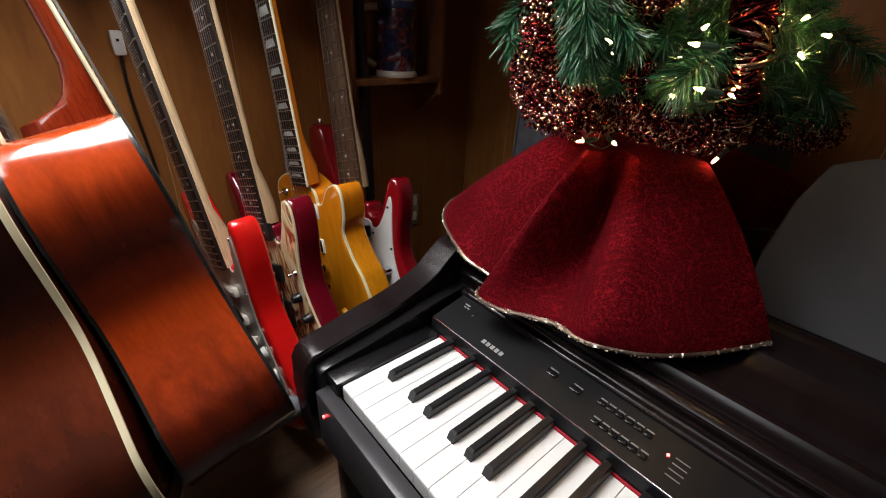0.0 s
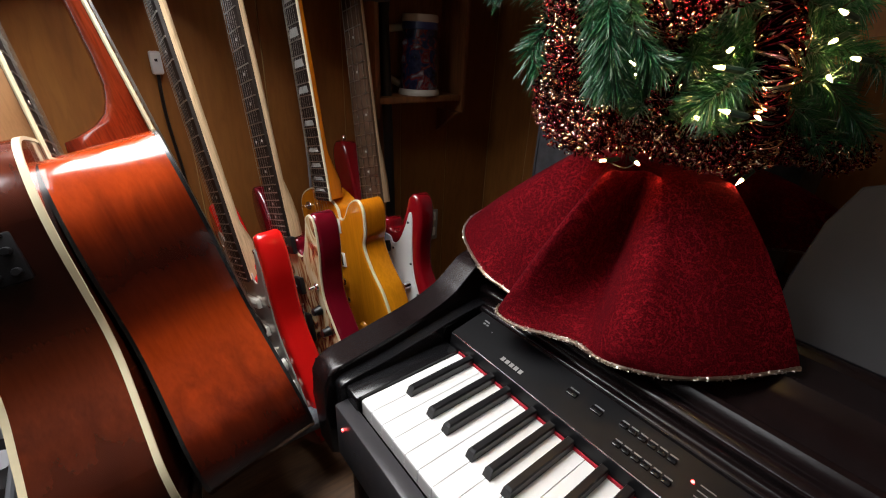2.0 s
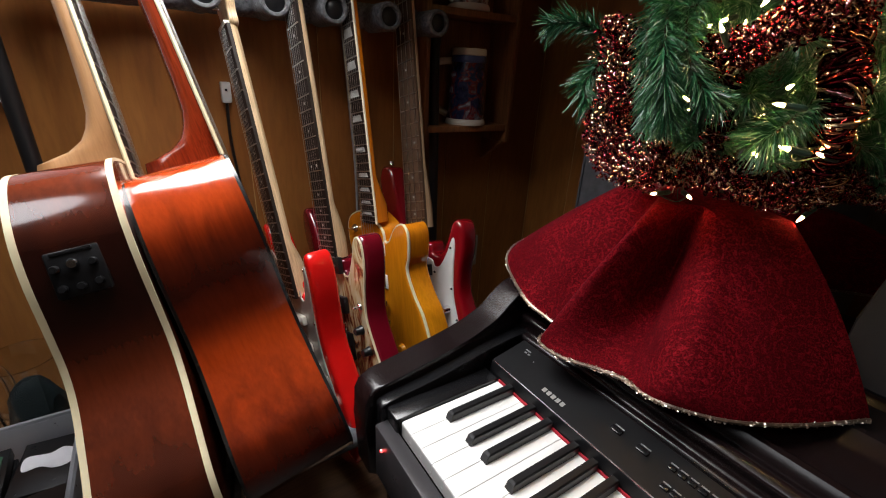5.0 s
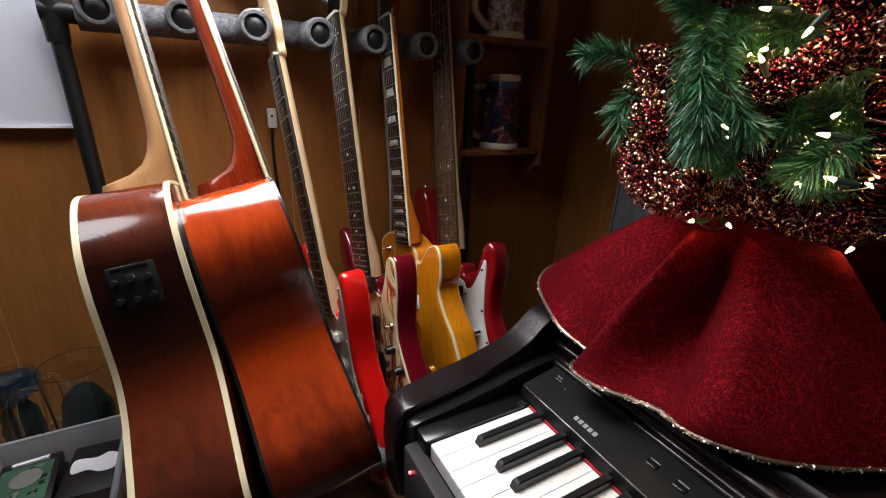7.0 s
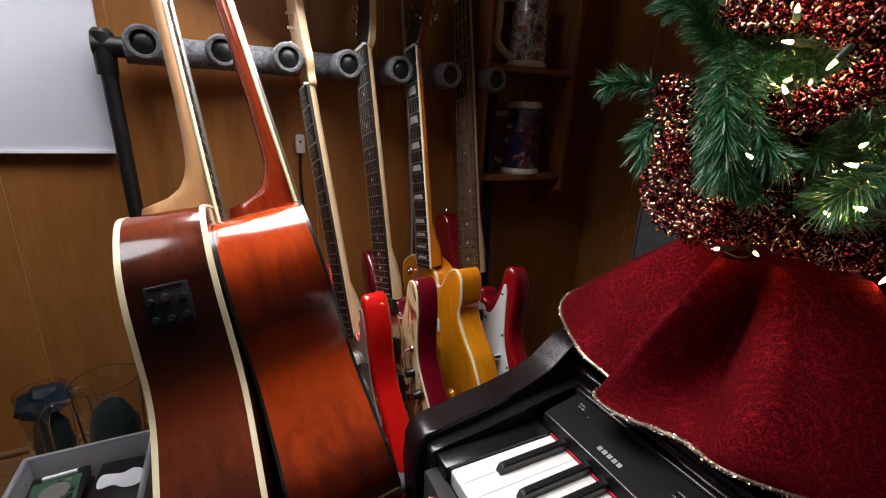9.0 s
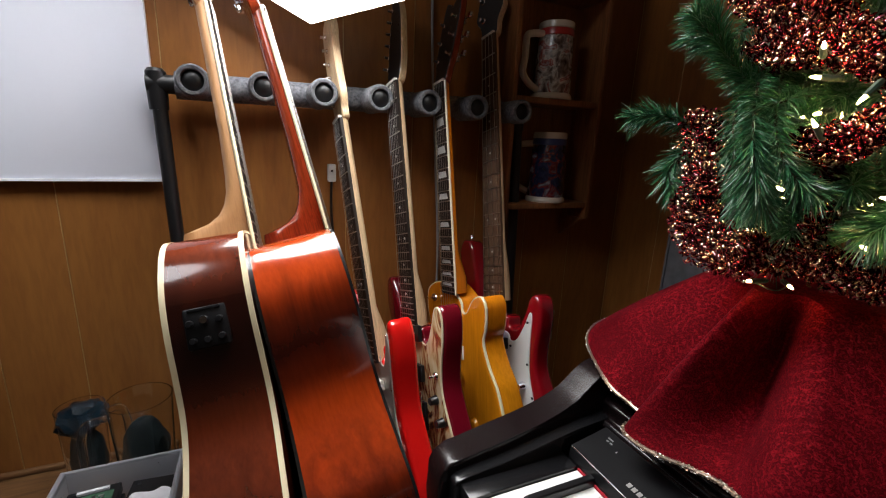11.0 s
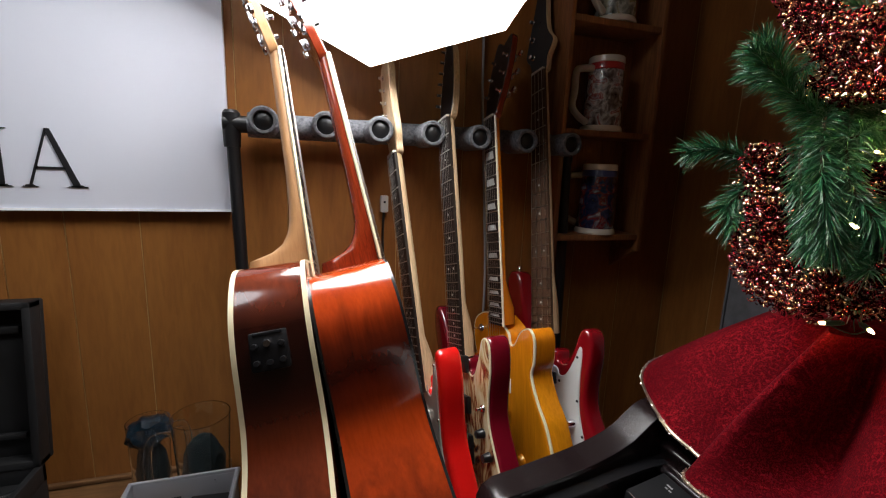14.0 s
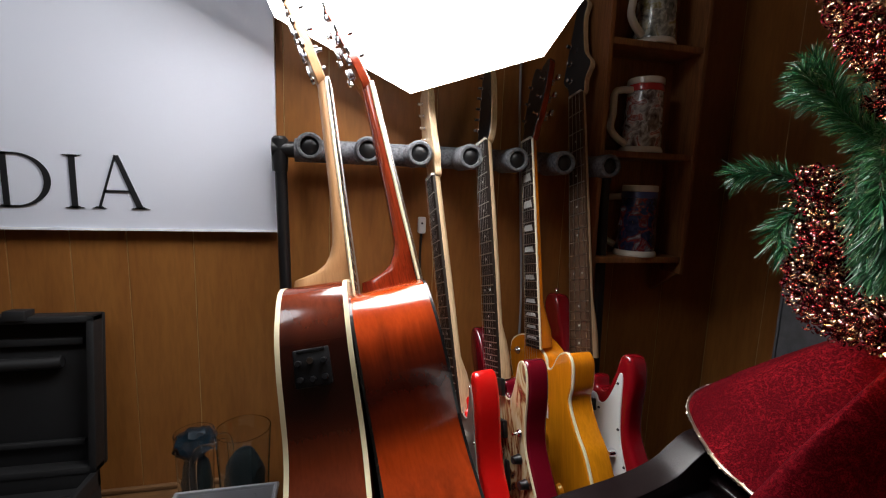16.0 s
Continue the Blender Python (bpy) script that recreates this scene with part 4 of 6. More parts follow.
# sloping control panel
bm = extrude_y(bmesh.new(), [(0.1536, 0.70), (0.1536, 0.747), (0.1555, 0.760), (0.1575, 0.7618), (0.215, 0.7745), (0.2155, 0.70)], Y_END + 0.002, 0.021)
ctrl_panel = part("control_panel", bm, PIANO_PANEL, piano, "black control panel with switches", False)
part("panel_edge", tube(bmesh.new(), [(0.1562, 0.0205, 0.7616), (0.1562, Y_END + 0.003, 0.7616)], 0.0009, 6), CHROME, ctrl_panel, "thin bright edge line")
slope = math.atan2(0.7745 - 0.7618, 0.215 - 0.1575)


def on_panel(d, y, lift=0.0006):
    """The pose of a mark on the panel, d metres up its slope, read by the player."""
    return Matrix.Translation((0.1575 + d * math.cos(slope), y, 0.7618 + d * math.sin(slope) + lift)) @ Matrix.Rotation(-slope, 4, "Y") @ pose(0, 0, 0, 0, 0, -90)


# maker's mark as five plain silver blocks
for k in range(5):
    bm = bmesh.new()
    box(bm, (0, 0, 0), (0.0052, 0.0062, 0.0004))
    w = part("maker_mark", bm, SILVERPRINT, ctrl_panel, "plain silver maker's mark", False)
    w.matrix_local = on_panel(0.011, -0.063 - k * 0.0075)
for d, y, w, h in ((0.03, -0.152, 0.014, 0.007), (0.03, -0.185, 0.014, 0.007)):
    o = part("button", boxed((0, 0, -0.001), (w, h, 0.0022), None, 0.0008), PIANO_BLACK, ctrl_panel)
    o.matrix_local = on_panel(d, y)
    o = part("button_mark", boxed((0.001, h + 0.002, 0), (w - 0.001, h + 0.0035, 0.0003)), GREYPRINT, ctrl_panel)
    o.matrix_local = on_panel(d, y)
for d, y in ((0.036, -0.218), (0.012, -0.225)):
    for k in range(6):
        o = part("button", boxed((0, 0, -0.001), (0.0085, 0.0055, 0.0022), None, 0.0008), PIANO_BLACK, ctrl_panel)
        o.matrix_local = on_panel(d, y - k * 0.0105)
        o = part("button_mark", boxed((0, 0.0075, 0), (0.008, 0.009, 0.0003)), GREYPRINT, ctrl_panel)
        o.matrix_local = on_panel(d, y - k * 0.0105)
LED = glow("red_led", (1.0, 0.03, 0.03), 6.0)
for d, y in ((0.033, -0.298),):
    bm = bmesh.new()
    lathe(bm, [(0.0017, 0), (0.0015, 0.0012), (0, 0.0018)], 12)
    o = part("indicator_light", bm, LED, ctrl_panel, "lit red indicator")
    o.matrix_local = on_panel(d, y)
for k in range(4):
    o = part("printed_line", boxed((0, 0, 0), (0.014, 0.0012, 0.0003)), GREYPRINT, ctrl_panel)
    o.matrix_local = on_panel(0.035 - 0.007 * k, -0.304)
for d, y, w in ((0.046, 0.004, 0.009), (0.041, 0.002, 0.004), (0.041, -0.004, 0.004), (0.036, -0.02, 0.0015)):
    o = part("printed_line", boxed((0, 0, 0), (w, 0.0022, 0.0003)), GREYPRINT, ctrl_panel)
    o.matrix_local = on_panel(d, y)
bm = bmesh.new()
lathe(bm, [(0.002, 0), (0.002, 0.002), (0, 0.003)], 12, Matrix.Translation((-0.0235, 0.006, 0.7)) @ pose(0, 0, 0, 0, -90, 0))
part("power_light", bm, LED, piano, "lit red power light")
# retracted key lid and top boards
part("lid_front_bar", extrude_y(bmesh.new(), [(p.x, p.y) for p in spline([(0.2165, 0.772), (0.2165, 0.777), (0.219, 0.7795), (0.226, 0.781), (0.229, 0.789), (0.2265, 0.797), (0.229, 0.8015), (0.236, 0.804), (0.243, 0.802), (0.247, 0.796), (0.247, 0.772)], 3)], Y_END - 0.04, 0.0446), PIANO_BROWN, piano, "rolled front edge of the retracted lid")
part("panel_rail", tube(bmesh.new(), [(0.2165, 0.028, 0.7765), (0.2165, Y_END - 0.025, 0.7765)], 0.0016, 8), PIANO_BLACK, piano)
prof = [(0.2472, 0.79), (0.252, 0.806), (0.259, 0.8135), (0.266, 0.8145), (0.271, 0.810), (0.278, 0.8085), (0.32, 0.8165), (0.335, 0.824), (0.341, 0.829), (0.349, 0.829), (0.354, 0.8245), (0.40, 0.829), (0.407, 0.835), (0.415, 0.836), (0.42, 0.831), (0.62, 0.833), (0.62, 0.60), (0.421, 0.60), (0.2472, 0.69)]
bm = extrude_y(bmesh.new(), prof, Y_END - 0.046, 0.0446)
part("top_board", bm, PIANO_BROWN, piano, "ridged dark brown top board")
part("back_panel", boxed((0.56, Y_END - 0.08, 0.0), (0.575, 0.08, 0.60)), PIANO_BROWN, piano)
for y0 in (0.046, Y_END - 0.088):
    part("side_leg", boxed((0.02, y0, 0.0), (0.6, y0 + 0.04, 0.599), None, 0.004), PIANO_BROWN, piano)
# grey music rest
STANDGREY = plain("grey_rest_plastic", (0.06, 0.061, 0.066), 0.6, vary=0.1, scale=60, grain=0.15)
rest_ctrl = [(-0.265, 0.0), (-0.262, 0.07), (-0.27, 0.14), (-0.285, 0.185), (-0.32, 0.2), (-0.6, 0.205), (-0.87, 0.2), (-0.91, 0.17), (-0.92, 0.0)]
bm = bmesh.new()
slab(bm, [Vector(p) for p in rest_ctrl], [(0.002, 0.0), (0, 0.002), (0, 0.010), (0.002, 0.012)])
rest = part("music_rest", bm, STANDGREY, piano, "dark grey leaning music rest")
rest.matrix_local = Matrix.Translation((0.422, 0, 0.8325)) @ Matrix.Rotation(radians(14), 4, "Y") @ Matrix(((0, 1, 0, 0), (1, 0, 0, 0), (0, 0, 1, 0), (0, 0, 0, 1)))

# dark grey cloth-faced loudspeaker behind the piano
speaker = empty("speaker_cabinet", "tall dark grey cloth-covered cabinet behind the piano", "speaker")
CLOTH = plain("grey_cloth", (0.06, 0.062, 0.068), 0.95, vary=0.2, scale=250, grain=0.5)
part("cabinet_body", boxed((0.625, -0.2, 0.0), (0.76, 0.30, 1.13), None, 0.004), CLOTH, speaker)
part("front_edge", boxed((0.6215, 0.2935, 0.0), (0.6245, 0.2985, 1.128)), STANDGREY, speaker)

# ---- wall shelf with steins ----
shelf = empty("wall_shelf", "small reddish-brown wooden wall shelf holding steins", "shelf")
SX0, SX1, SY0, SY1 = 0.335, 0.600, 0.535, WALL_Y - 0.001
part("side_board", boxed((SX1 - 0.012, SY0, 0.968), (SX1, SY1, 1.95), None, 0.002), SHELFWOOD, shelf)
part("side_board", boxed((SX0, SY0, 0.968), (SX0 + 0.012, SY1, 1.95), None, 0.002), SHELFWOOD, shelf)
SHELF_Z = (1.012, 1.266, 1.515, 1.77)
for z in SHELF_Z:
    part("shelf_board", boxed((SX0 + 0.0125, SY0 + 0.003, z - 0.014), (SX1 - 0.0125, SY1 - 0.008, z), None, 0.001), SHELFWOOD, shelf)
part("back_board", boxed((SX0 + 0.0125, SY1 - 0.0075, 0.99), (SX1 - 0.0125, SY1, 1.95)), SHELFWOOD, shelf)
bm = bmesh.new()
extrude_y(bm, [(0, 0), (0.09, 0), (0.0, -0.06)], -0.006, 0.006)
br = part("bracket", bm, SHELFWOOD, shelf, "small wooden bracket", False)
br.matrix_local = Matrix.Translation((SX1 - 0.006, SY1 - 0.001, 0.967)) @ pose(0, 0, 0, 0, 0, -90)


def glaze(name, bands):
    """Glazed relief scene: blotches of winter colours between plain rims."""
    m, nt, bs = nodes_of(name)
    set_surface(bs, 0.25, 0, 0.6)
    v = mapped(nt, (1, 1, 1))
    f = noise_tex(nt, v, 34, 4, 1.0)
    c = ramp(nt, f, bands)
    f2 = noise_tex(nt, v, 90, 3, 0.4)
    c2 = ramp(nt, f2, [(0.4, (0.5, 0.5, 0.55)), (0.6, (1, 1, 1))])
    nt.links.new(mix(nt, 0.8, c, c2, "MULTIPLY"), bs.inputs["Base Color"])
    bump(nt, bs, f, 0.5, 0.003)
    return m


GLAZE_A = glaze("night_village_glaze", [(0.3, (0.015, 0.02, 0.06)), (0.47, (0.03, 0.035, 0.09)), (0.55, (0.2, 0.02, 0.015)), (0.62, (0.16, 0.15, 0.18)), (0.74, (0.5, 0.5, 0.55))])
GLAZE_B = glaze("winter_wagon_glaze", [(0.3, (0.06, 0.035, 0.03)), (0.42, (0.2, 0.16, 0.14)), (0.55, (0.6, 0.58, 0.55)), (0.62, (0.35, 0.08, 0.06)), (0.72, (0.6, 0.6, 0.6))])
GLAZE_C = glaze("meadow_glaze", [(0.3, (0.05, 0.07, 0.04)), (0.45, (0.25, 0.24, 0.2)), (0.55, (0.5, 0.5, 0.42)), (0.65, (0.3, 0.25, 0.1))])
STONEWARE = plain("cream_stoneware", (0.62, 0.56, 0.48), 0.3, coat=0.5, vary=0.05)
REDGLAZE = plain("red_rim_glaze", (0.4, 0.02, 0.02), 0.3, coat=0.5)
BLUEGLAZE = plain("blue_rim_glaze", (0.04, 0.06, 0.2), 0.3, coat=0.5)


def stein(label, x, y, z, h, mat, rim_mat, turn):
    g = empty("beer_stein", label, "stein", Matrix.Translation((x, y, z)) @ pose(0, 0, 0, 0, 0, turn), "steins on the wall shelf")
    r = 0.047
    bm = lathe(bmesh.new(), [(0, 0), (r * 1.08, 0), (r * 1.1, 0.004), (r * 1.06, 0.01), (r, 0.014)], 36)
    part("base_ring", bm, STONEWARE, g)
    bm = lathe(bmesh.new(), [(r, 0.014), (r * 1.0, 0.02), (r * 1.01, 0.022), (r * 0.9, h * 0.8), (r * 0.88, h * 0.82)], 36)
    part("painted_band", bm, mat, g, "relief winter scene in coloured glaze")
    bm = lathe(bmesh.new(), [(r * 0.885, h * 0.82), (r * 0.92, h * 0.83), (r * 0.9, h * 0.9), (r * 0.885, h * 0.91)], 36)
    part("rim_band", bm, rim_mat, g)
    bm = lathe(bmesh.new(), [(r * 0.885, h * 0.91), (r * 0.92, h * 0.92), (r * 0.9, h * 0.99), (r * 0.86, h), (r * 0.8, h * 0.98), (r * 0.76, h * 0.2), (0, h * 0.15)], 36)
    part("lip", bm, STONEWARE, g)
    pts = spline([(-r * 0.88, 0, h * 0.84), (-r * 1.55, 0, h * 0.82), (-r * 1.9, 0, h * 0.76), (-r * 1.92, 0, h * 0.5), (-r * 2.0, 0, h * 0.32), (-r * 1.6, 0, h * 0.2), (-r * 1.02, 0, h * 0.12)], 5, False)
    part("handle", tube(bmesh.new(), pts, 0.0085, 10), STONEWARE, g, "cream angular handle")
    return g


stein("stoneware stein with a night-blue snowy village scene", 0.486, 0.582, 1.0125, 0.176, GLAZE_A, BLUEGLAZE, -42)
stein("stoneware stein with a pale winter wagon scene and red rim", 0.474, 0.582, 1.2665, 0.176, GLAZE_B, REDGLAZE, 6)
stein("stoneware stein with a dark meadow scene and blue base band", 0.482, 0.582, 1.5155, 0.176, GLAZE_C, BLUEGLAZE, 20)

# ---- hanging octagonal softbox ----
softbox = empty("octagonal_softbox", "lit white octagonal studio softbox above the guitars", "studio light")
SOFT = glow("softbox_diffuser", (0.98, 0.97, 0.97), 19.0)
FABRIC = plain("softbox_black_fabric", (0.01, 0.01, 0.01), 0.8)
C1, C2 = Vector((-0.109, 0.535, 1.355)), Vector((0.15, 0.47, 1.435))
side = C2 - C1
normal = Vector((-0.22, -0.80, -0.56))
normal = (normal - side.normalized() * normal.dot(side.normalized())).normalized()
upv = side.normalized().cross(normal)
upv = upv if upv.z > 0 else -upv
s = side.length
mid = (C1 + C2) / 2 + upv * s * (0.5 + math.sqrt(0.5))
R = s / (2 * math.sin(math.pi / 8))
sx = side.normalized()
ring = [mid + R * (math.cos(-math.pi / 2 - math.pi / 8 + k * math.pi / 4) * sx + math.sin(-math.pi / 2 - math.pi / 8 + k * math.pi / 4) * upv) for k in range(8)]
# the box tips forward and to its left about its lowest corner
TIP, EYE_SIDE = Vector((-0.38, -0.51, -0.77)).normalized(), Vector((-0.24, -0.382, 1.165))
ring = [EYE_SIDE + (p - EYE_SIDE) * (TIP.dot(C1 - EYE_SIDE) / TIP.dot(p - EYE_SIDE)) for p in ring]
normal = TIP
mid = sum(ring, Vector()) / 8
bm = bmesh.new()
bm.faces.new([bm.verts.new(p) for p in ring])
part("diffuser", bm, SOFT, softbox, "glowing white diffuser cloth", False)
bm = bmesh.new()
rings = [[bm.verts.new(mid + (p - mid) * k - normal * d) for p in ring] for k, d in ((0.9985, 0.001), (0.998, 0.012), (0.9, 0.04), (0.3, 0.09))]
for a, b in zip(rings, rings[1:]):
    for k in range(8):
        bm.faces.new((a[k], a[(k + 1) % 8], b[(k + 1) % 8], b[k]))
bm.faces.new(rings[-1])
part("shell", bm, FABRIC, softbox, "black fabric shell", False)
bm = bmesh.new()
tube(bm, [mid - normal * 0.085, mid - normal * 0.12 + Vector((0, 0, 0.2)), (mid.x, 0.6, 2.349)], 0.012, 10)
part("hanging_arm", bm, PIPE, softbox)

# ---- switch box and sockets on the wall ----
IV = plain("white_plastic", (0.62, 0.62, 0.6), 0.4)
sw = empty("cable_switch", "small white cable socket on the panelled wall", "socket")
part("socket_body", boxed((-0.0705, WALL_Y - 0.016, 1.056), (-0.0525, WALL_Y - 0.0005, 1.095), None, 0.003), IV, sw)
part("socket_hole", boxed((-0.064, WALL_Y - 0.0165, 1.078), (-0.0595, WALL_Y - 0.0155, 1.0825)), BLACKPLASTIC, sw)
cable = bmesh.new()
tube(cable, spline([(-0.062, WALL_Y - 0.008, 1.058), (-0.064, WALL_Y - 0.01, 0.98), (-0.055, WALL_Y - 0.012, 0.85), (-0.05, WALL_Y - 0.01, 0.66), (-0.048, WALL_Y - 0.01, 0.47)], 6, False), 0.003, 8)
tagged(link("cable", cable, BLACKPLASTIC), "thin black cable hanging down the panelled wall", "cable")
cable = bmesh.new()
tube(cable, spline([(0.165, WALL_Y - 0.006, 1.75), (0.17, WALL_Y - 0.006, 1.4), (0.19, WALL_Y - 0.007, 1.1), (0.205, WALL_Y - 0.008, 0.85), (0.2, WALL_Y - 0.006, 0.47)], 6, False), 0.0032, 8)
GREYCABLE = plain("grey_cable", (0.3, 0.3, 0.31), 0.5)
tagged(link("cable", cable, GREYCABLE), "grey cable running down the wall behind guitars", "cable")
SOCKETGREY = plain("dull_ivory_plastic", (0.3, 0.29, 0.25), 0.5)
out = empty("wall_socket", "white wall socket plate low in the corner", "socket")
part("plate", boxed((0.55, WALL_Y - 0.006, 0.565), (0.605, WALL_Y - 0.0005, 0.665), None, 0.002), SOCKETGREY, out)
for z in (0.595, 0.645):
    part("outlet", boxed((0.565, WALL_Y - 0.008, z - 0.014), (0.595, WALL_Y - 0.005, z + 0.014), None, 0.003), IVORY, out)

# ---- added fill lamp, unseen, aimed at the sign ----
area_lamp("ceiling_lamp", (-0.95, -0.15, 2.05), (-0.72, 0.64, 1.3), 0.5, 4.2, (0.93, 0.96, 1.0))

# ---- tree skirt ----
CX, CY = 0.42, -0.085


def skirt_cloth():
    m, nt, bs = nodes_of("red_brocade")
    set_surface(bs, 0.9, 0, 0, 0.12)
    bs.inputs["Sheen Weight"].default_value = 0.0
    bs.inputs["Sheen Tint"].default_value = (1.0, 0.25, 0.3, 1)
    v = mapped(nt, (1, 1, 1))
    # scalloped medallions with fine broken rings round their centres
    vor = nt.nodes.new("ShaderNodeTexVoronoi")
    vor.inputs["Scale"].default_value, vor.inputs["Randomness"].default_value = 14, 0.6
    nt.links.new(v, vor.inputs["Vector"])
    wave = noise_tex(nt, v, 55, 2.0, 0.6)

    def times_add(a, k, b):
        n = nt.nodes.new("ShaderNodeMath")
        n.operation = "MULTIPLY_ADD"
        nt.links.new(a, n.inputs[0])
        n.inputs[1].default_value = k
        if isinstance(b, (int, float)):
            n.inputs[2].default_value = b
        else:
            nt.links.new(b, n.inputs[2])
        return n.outputs[0]

    s = nt.nodes.new("ShaderNodeMath")
    s.operation = "SINE"
    nt.links.new(times_add(vor.outputs["Distance"], 52.0, times_add(wave, 15.0, 0.0)), s.inputs[0])
    rings = ramp(nt, s.outputs[0], [(0.35, (0, 0, 0)), (0.95, (1, 1, 1))])
    curls = ramp(nt, noise_tex(nt, v, 190, 2.0, 2.2), [(0.47, (0, 0, 0)), (0.53, (1, 1, 1))])
    broken = mix(nt, 1.0, rings, mix(nt, 0.55, (1.0, 1.0, 1.0), curls), "MULTIPLY")
    lines = mix(nt, 0.5, broken, curls)
    fine = noise_tex(nt, v, 620, 3)
    patch = ramp(nt, noise_tex(nt, v, 14, 2), [(0.32, (0.25, 0.25, 0.25)), (0.62, (1, 1, 1))])
    fac = mix(nt, 1.0, lines, patch, "MULTIPLY")
    c = mix(nt, fac, (0.15, 0.0013, 0.007), (0.45, 0.013, 0.025))
    g = ramp(nt, fine, [(0.35, (0.5, 0.45, 0.45)), (0.65, (1, 1, 1))])
    nt.links.new(mix(nt, 0.8, c, g, "MULTIPLY"), bs.inputs["Base Color"])
    bump(nt, bs, lines, 0.3, 0.0012)
    return m


def glitter(name, cols, rough=0.3, metal=0.9):
    """Foil whose small pieces differ in tint."""
    m, nt, bs = nodes_of(name)
    set_surface(bs, rough, metal)
    geo = nt.nodes.new("ShaderNodeNewGeometry")
    c = ramp(nt, geo.outputs["Random Per Island"], cols)
    nt.links.new(c, bs.inputs["Base Color"])
    return m


BROCADE = skirt_cloth()
BRAID = glitter("silver_gold_braid", [(0.0, (0.16, 0.1, 0.07)), (0.5, (0.38, 0.29, 0.22)), (1.0, (0.72, 0.66, 0.58))], 0.3, 0.9)
skirt = empty("tree_skirt", "dark red brocade tree skirt with glittering braid draped on the piano", "tree skirt")
# neck angle, neck radius, hem angle, hem radius, hem height, how far the middle sinks in
FALL = [(249, 0.112, 255, 0.239, 0.836, -0.008), (237, 0.106, 237, 0.234, 0.832, -0.006), (223, 0.104, 221, 0.239, 0.829, -0.012), (213, 0.106, 209, 0.236, 0.825, -0.022),
        (207, 0.104, 202, 0.230, 0.822, -0.006), (200, 0.087, 195, 0.215, 0.819, 0.074), (193, 0.086, 187, 0.218, 0.817, 0.080), (186, 0.104, 177, 0.236, 0.8155, 0.026),
        (179, 0.116, 169.5, 0.242, 0.815, -0.006), (174, 0.110, 166, 0.234, 0.818, 0.000), (169, 0.099, 167, 0.210, 0.828, 0.012), (162, 0.097, 162, 0.218, 0.833, 0.014),
        (153, 0.100, 151, 0.239, 0.844, 0.004), (140, 0.108, 127, 0.265, 0.856, -0.004), (118, 0.104, 105, 0.27, 0.858, 0), (85, 0.1, 80, 0.26, 0.852, 0), (45, 0.1, 45, 0.24, 0.846, 0),
        (0, 0.1, 0, 0.2, 0.846, 0), (-25, 0.1, -25, 0.2, 0.86, 0), (-45, 0.11, -42, 0.24, 0.88, 0), (-62, 0.13, -56, 0.31, 0.885, 0), (-74, 0.142, -64, 0.36, 0.885, 0)]


def around(a, r, z):
    return (CX + r * math.cos(radians(a)), CY + r * math.sin(radians(a)), z)


neck_line = spline([around(f[0], f[1], 1.003) for f in FALL], 12, False)
hem_line = spline([around(f[2], f[3], f[4]) for f in FALL], 12, False)
sink_line = spline([(f[5], 0.0, k * 0.01) for k, f in enumerate(FALL)], 12, False)
bm = bmesh.new()
rows = []
STEPS = 28
for j in range(STEPS + 1):
    s = j / STEPS
    row = []
    for k, (p, q, w) in enumerate(zip(neck_line, hem_line, sink_line)):
        out = Vector((p[0] - CX, p[1] - CY, 0)).normalized()
        c = Vector(p).lerp(Vector(q), s)
        c.z = 1.003 + (q[2] - 1.003) * s ** 1.12
        c -= out * (w[0] * math.sin(math.pi * s ** 1.35) ** 0.7 if 0 < s < 1 else 0.0)
        c += out * 0.0016 * math.sin(k * 0.33 + s * 4) * math.sin(math.pi * s)
        row.append(bm.verts.new(c))
    rows.append(row)
for a, b in zip(rows, rows[1:]):
    for k in range(len(a) - 1):
        bm.faces.new((a[k], a[k + 1], b[k + 1], b[k]))
rim = [v.co.copy() for v in rows[-1]]
top = [bm.verts.new((CX, CY, 1.008))]
for k in range(len(rows[0]) - 1):
    bm.faces.new((rows[0][k], rows[0][k + 1], top[0]))
bmesh.ops.solidify(bm, geom=bm.faces[:], thickness=0.0016)
part("cloth", bm, BROCADE, skirt, "dark red patterned brocade cloth")
rng = random.Random(11)
bm = bmesh.new()
tube(bm, rim, 0.0022, 6)
for p, q in zip(rim, rim[1:]):
    for k in range(15):
        c = p.lerp(q, rng.random()) + Vector((rng.uniform(-1, 1), rng.uniform(-1, 1), rng.uniform(-1, 1))) * 0.0023
        d = Vector((rng.gauss(0, 1), rng.gauss(0, 1), rng.gauss(0, 1))).normalized() * 0.0015
        e = d.orthogonal().normalized() * 0.001
        bm.faces.new([bm.verts.new(c + x) for x in (d, e, -d, -e)])
part("braid", bm, BRAID, skirt, "silver and gold glitter braid hem", False)
# the stand under the skirt
stand = empty("tree_stand", "round dark green base under the tree skirt", "stand")
part("base", lathe(bmesh.new(), [(0, 0.834), (0.045, 0.834), (0.045, 0.985), (0.02, 0.99), (0, 0.99)], 24, Matrix.Translation((CX, CY, 0))), BLACKPLASTIC, stand)

# ---- artificial tree ----
tree = empty("christmas_tree", "small green artificial christmas tree standing on the piano", "christmas tree")
BARK = plain("tree_wire_brown", (0.05, 0.03, 0.015), 0.8)


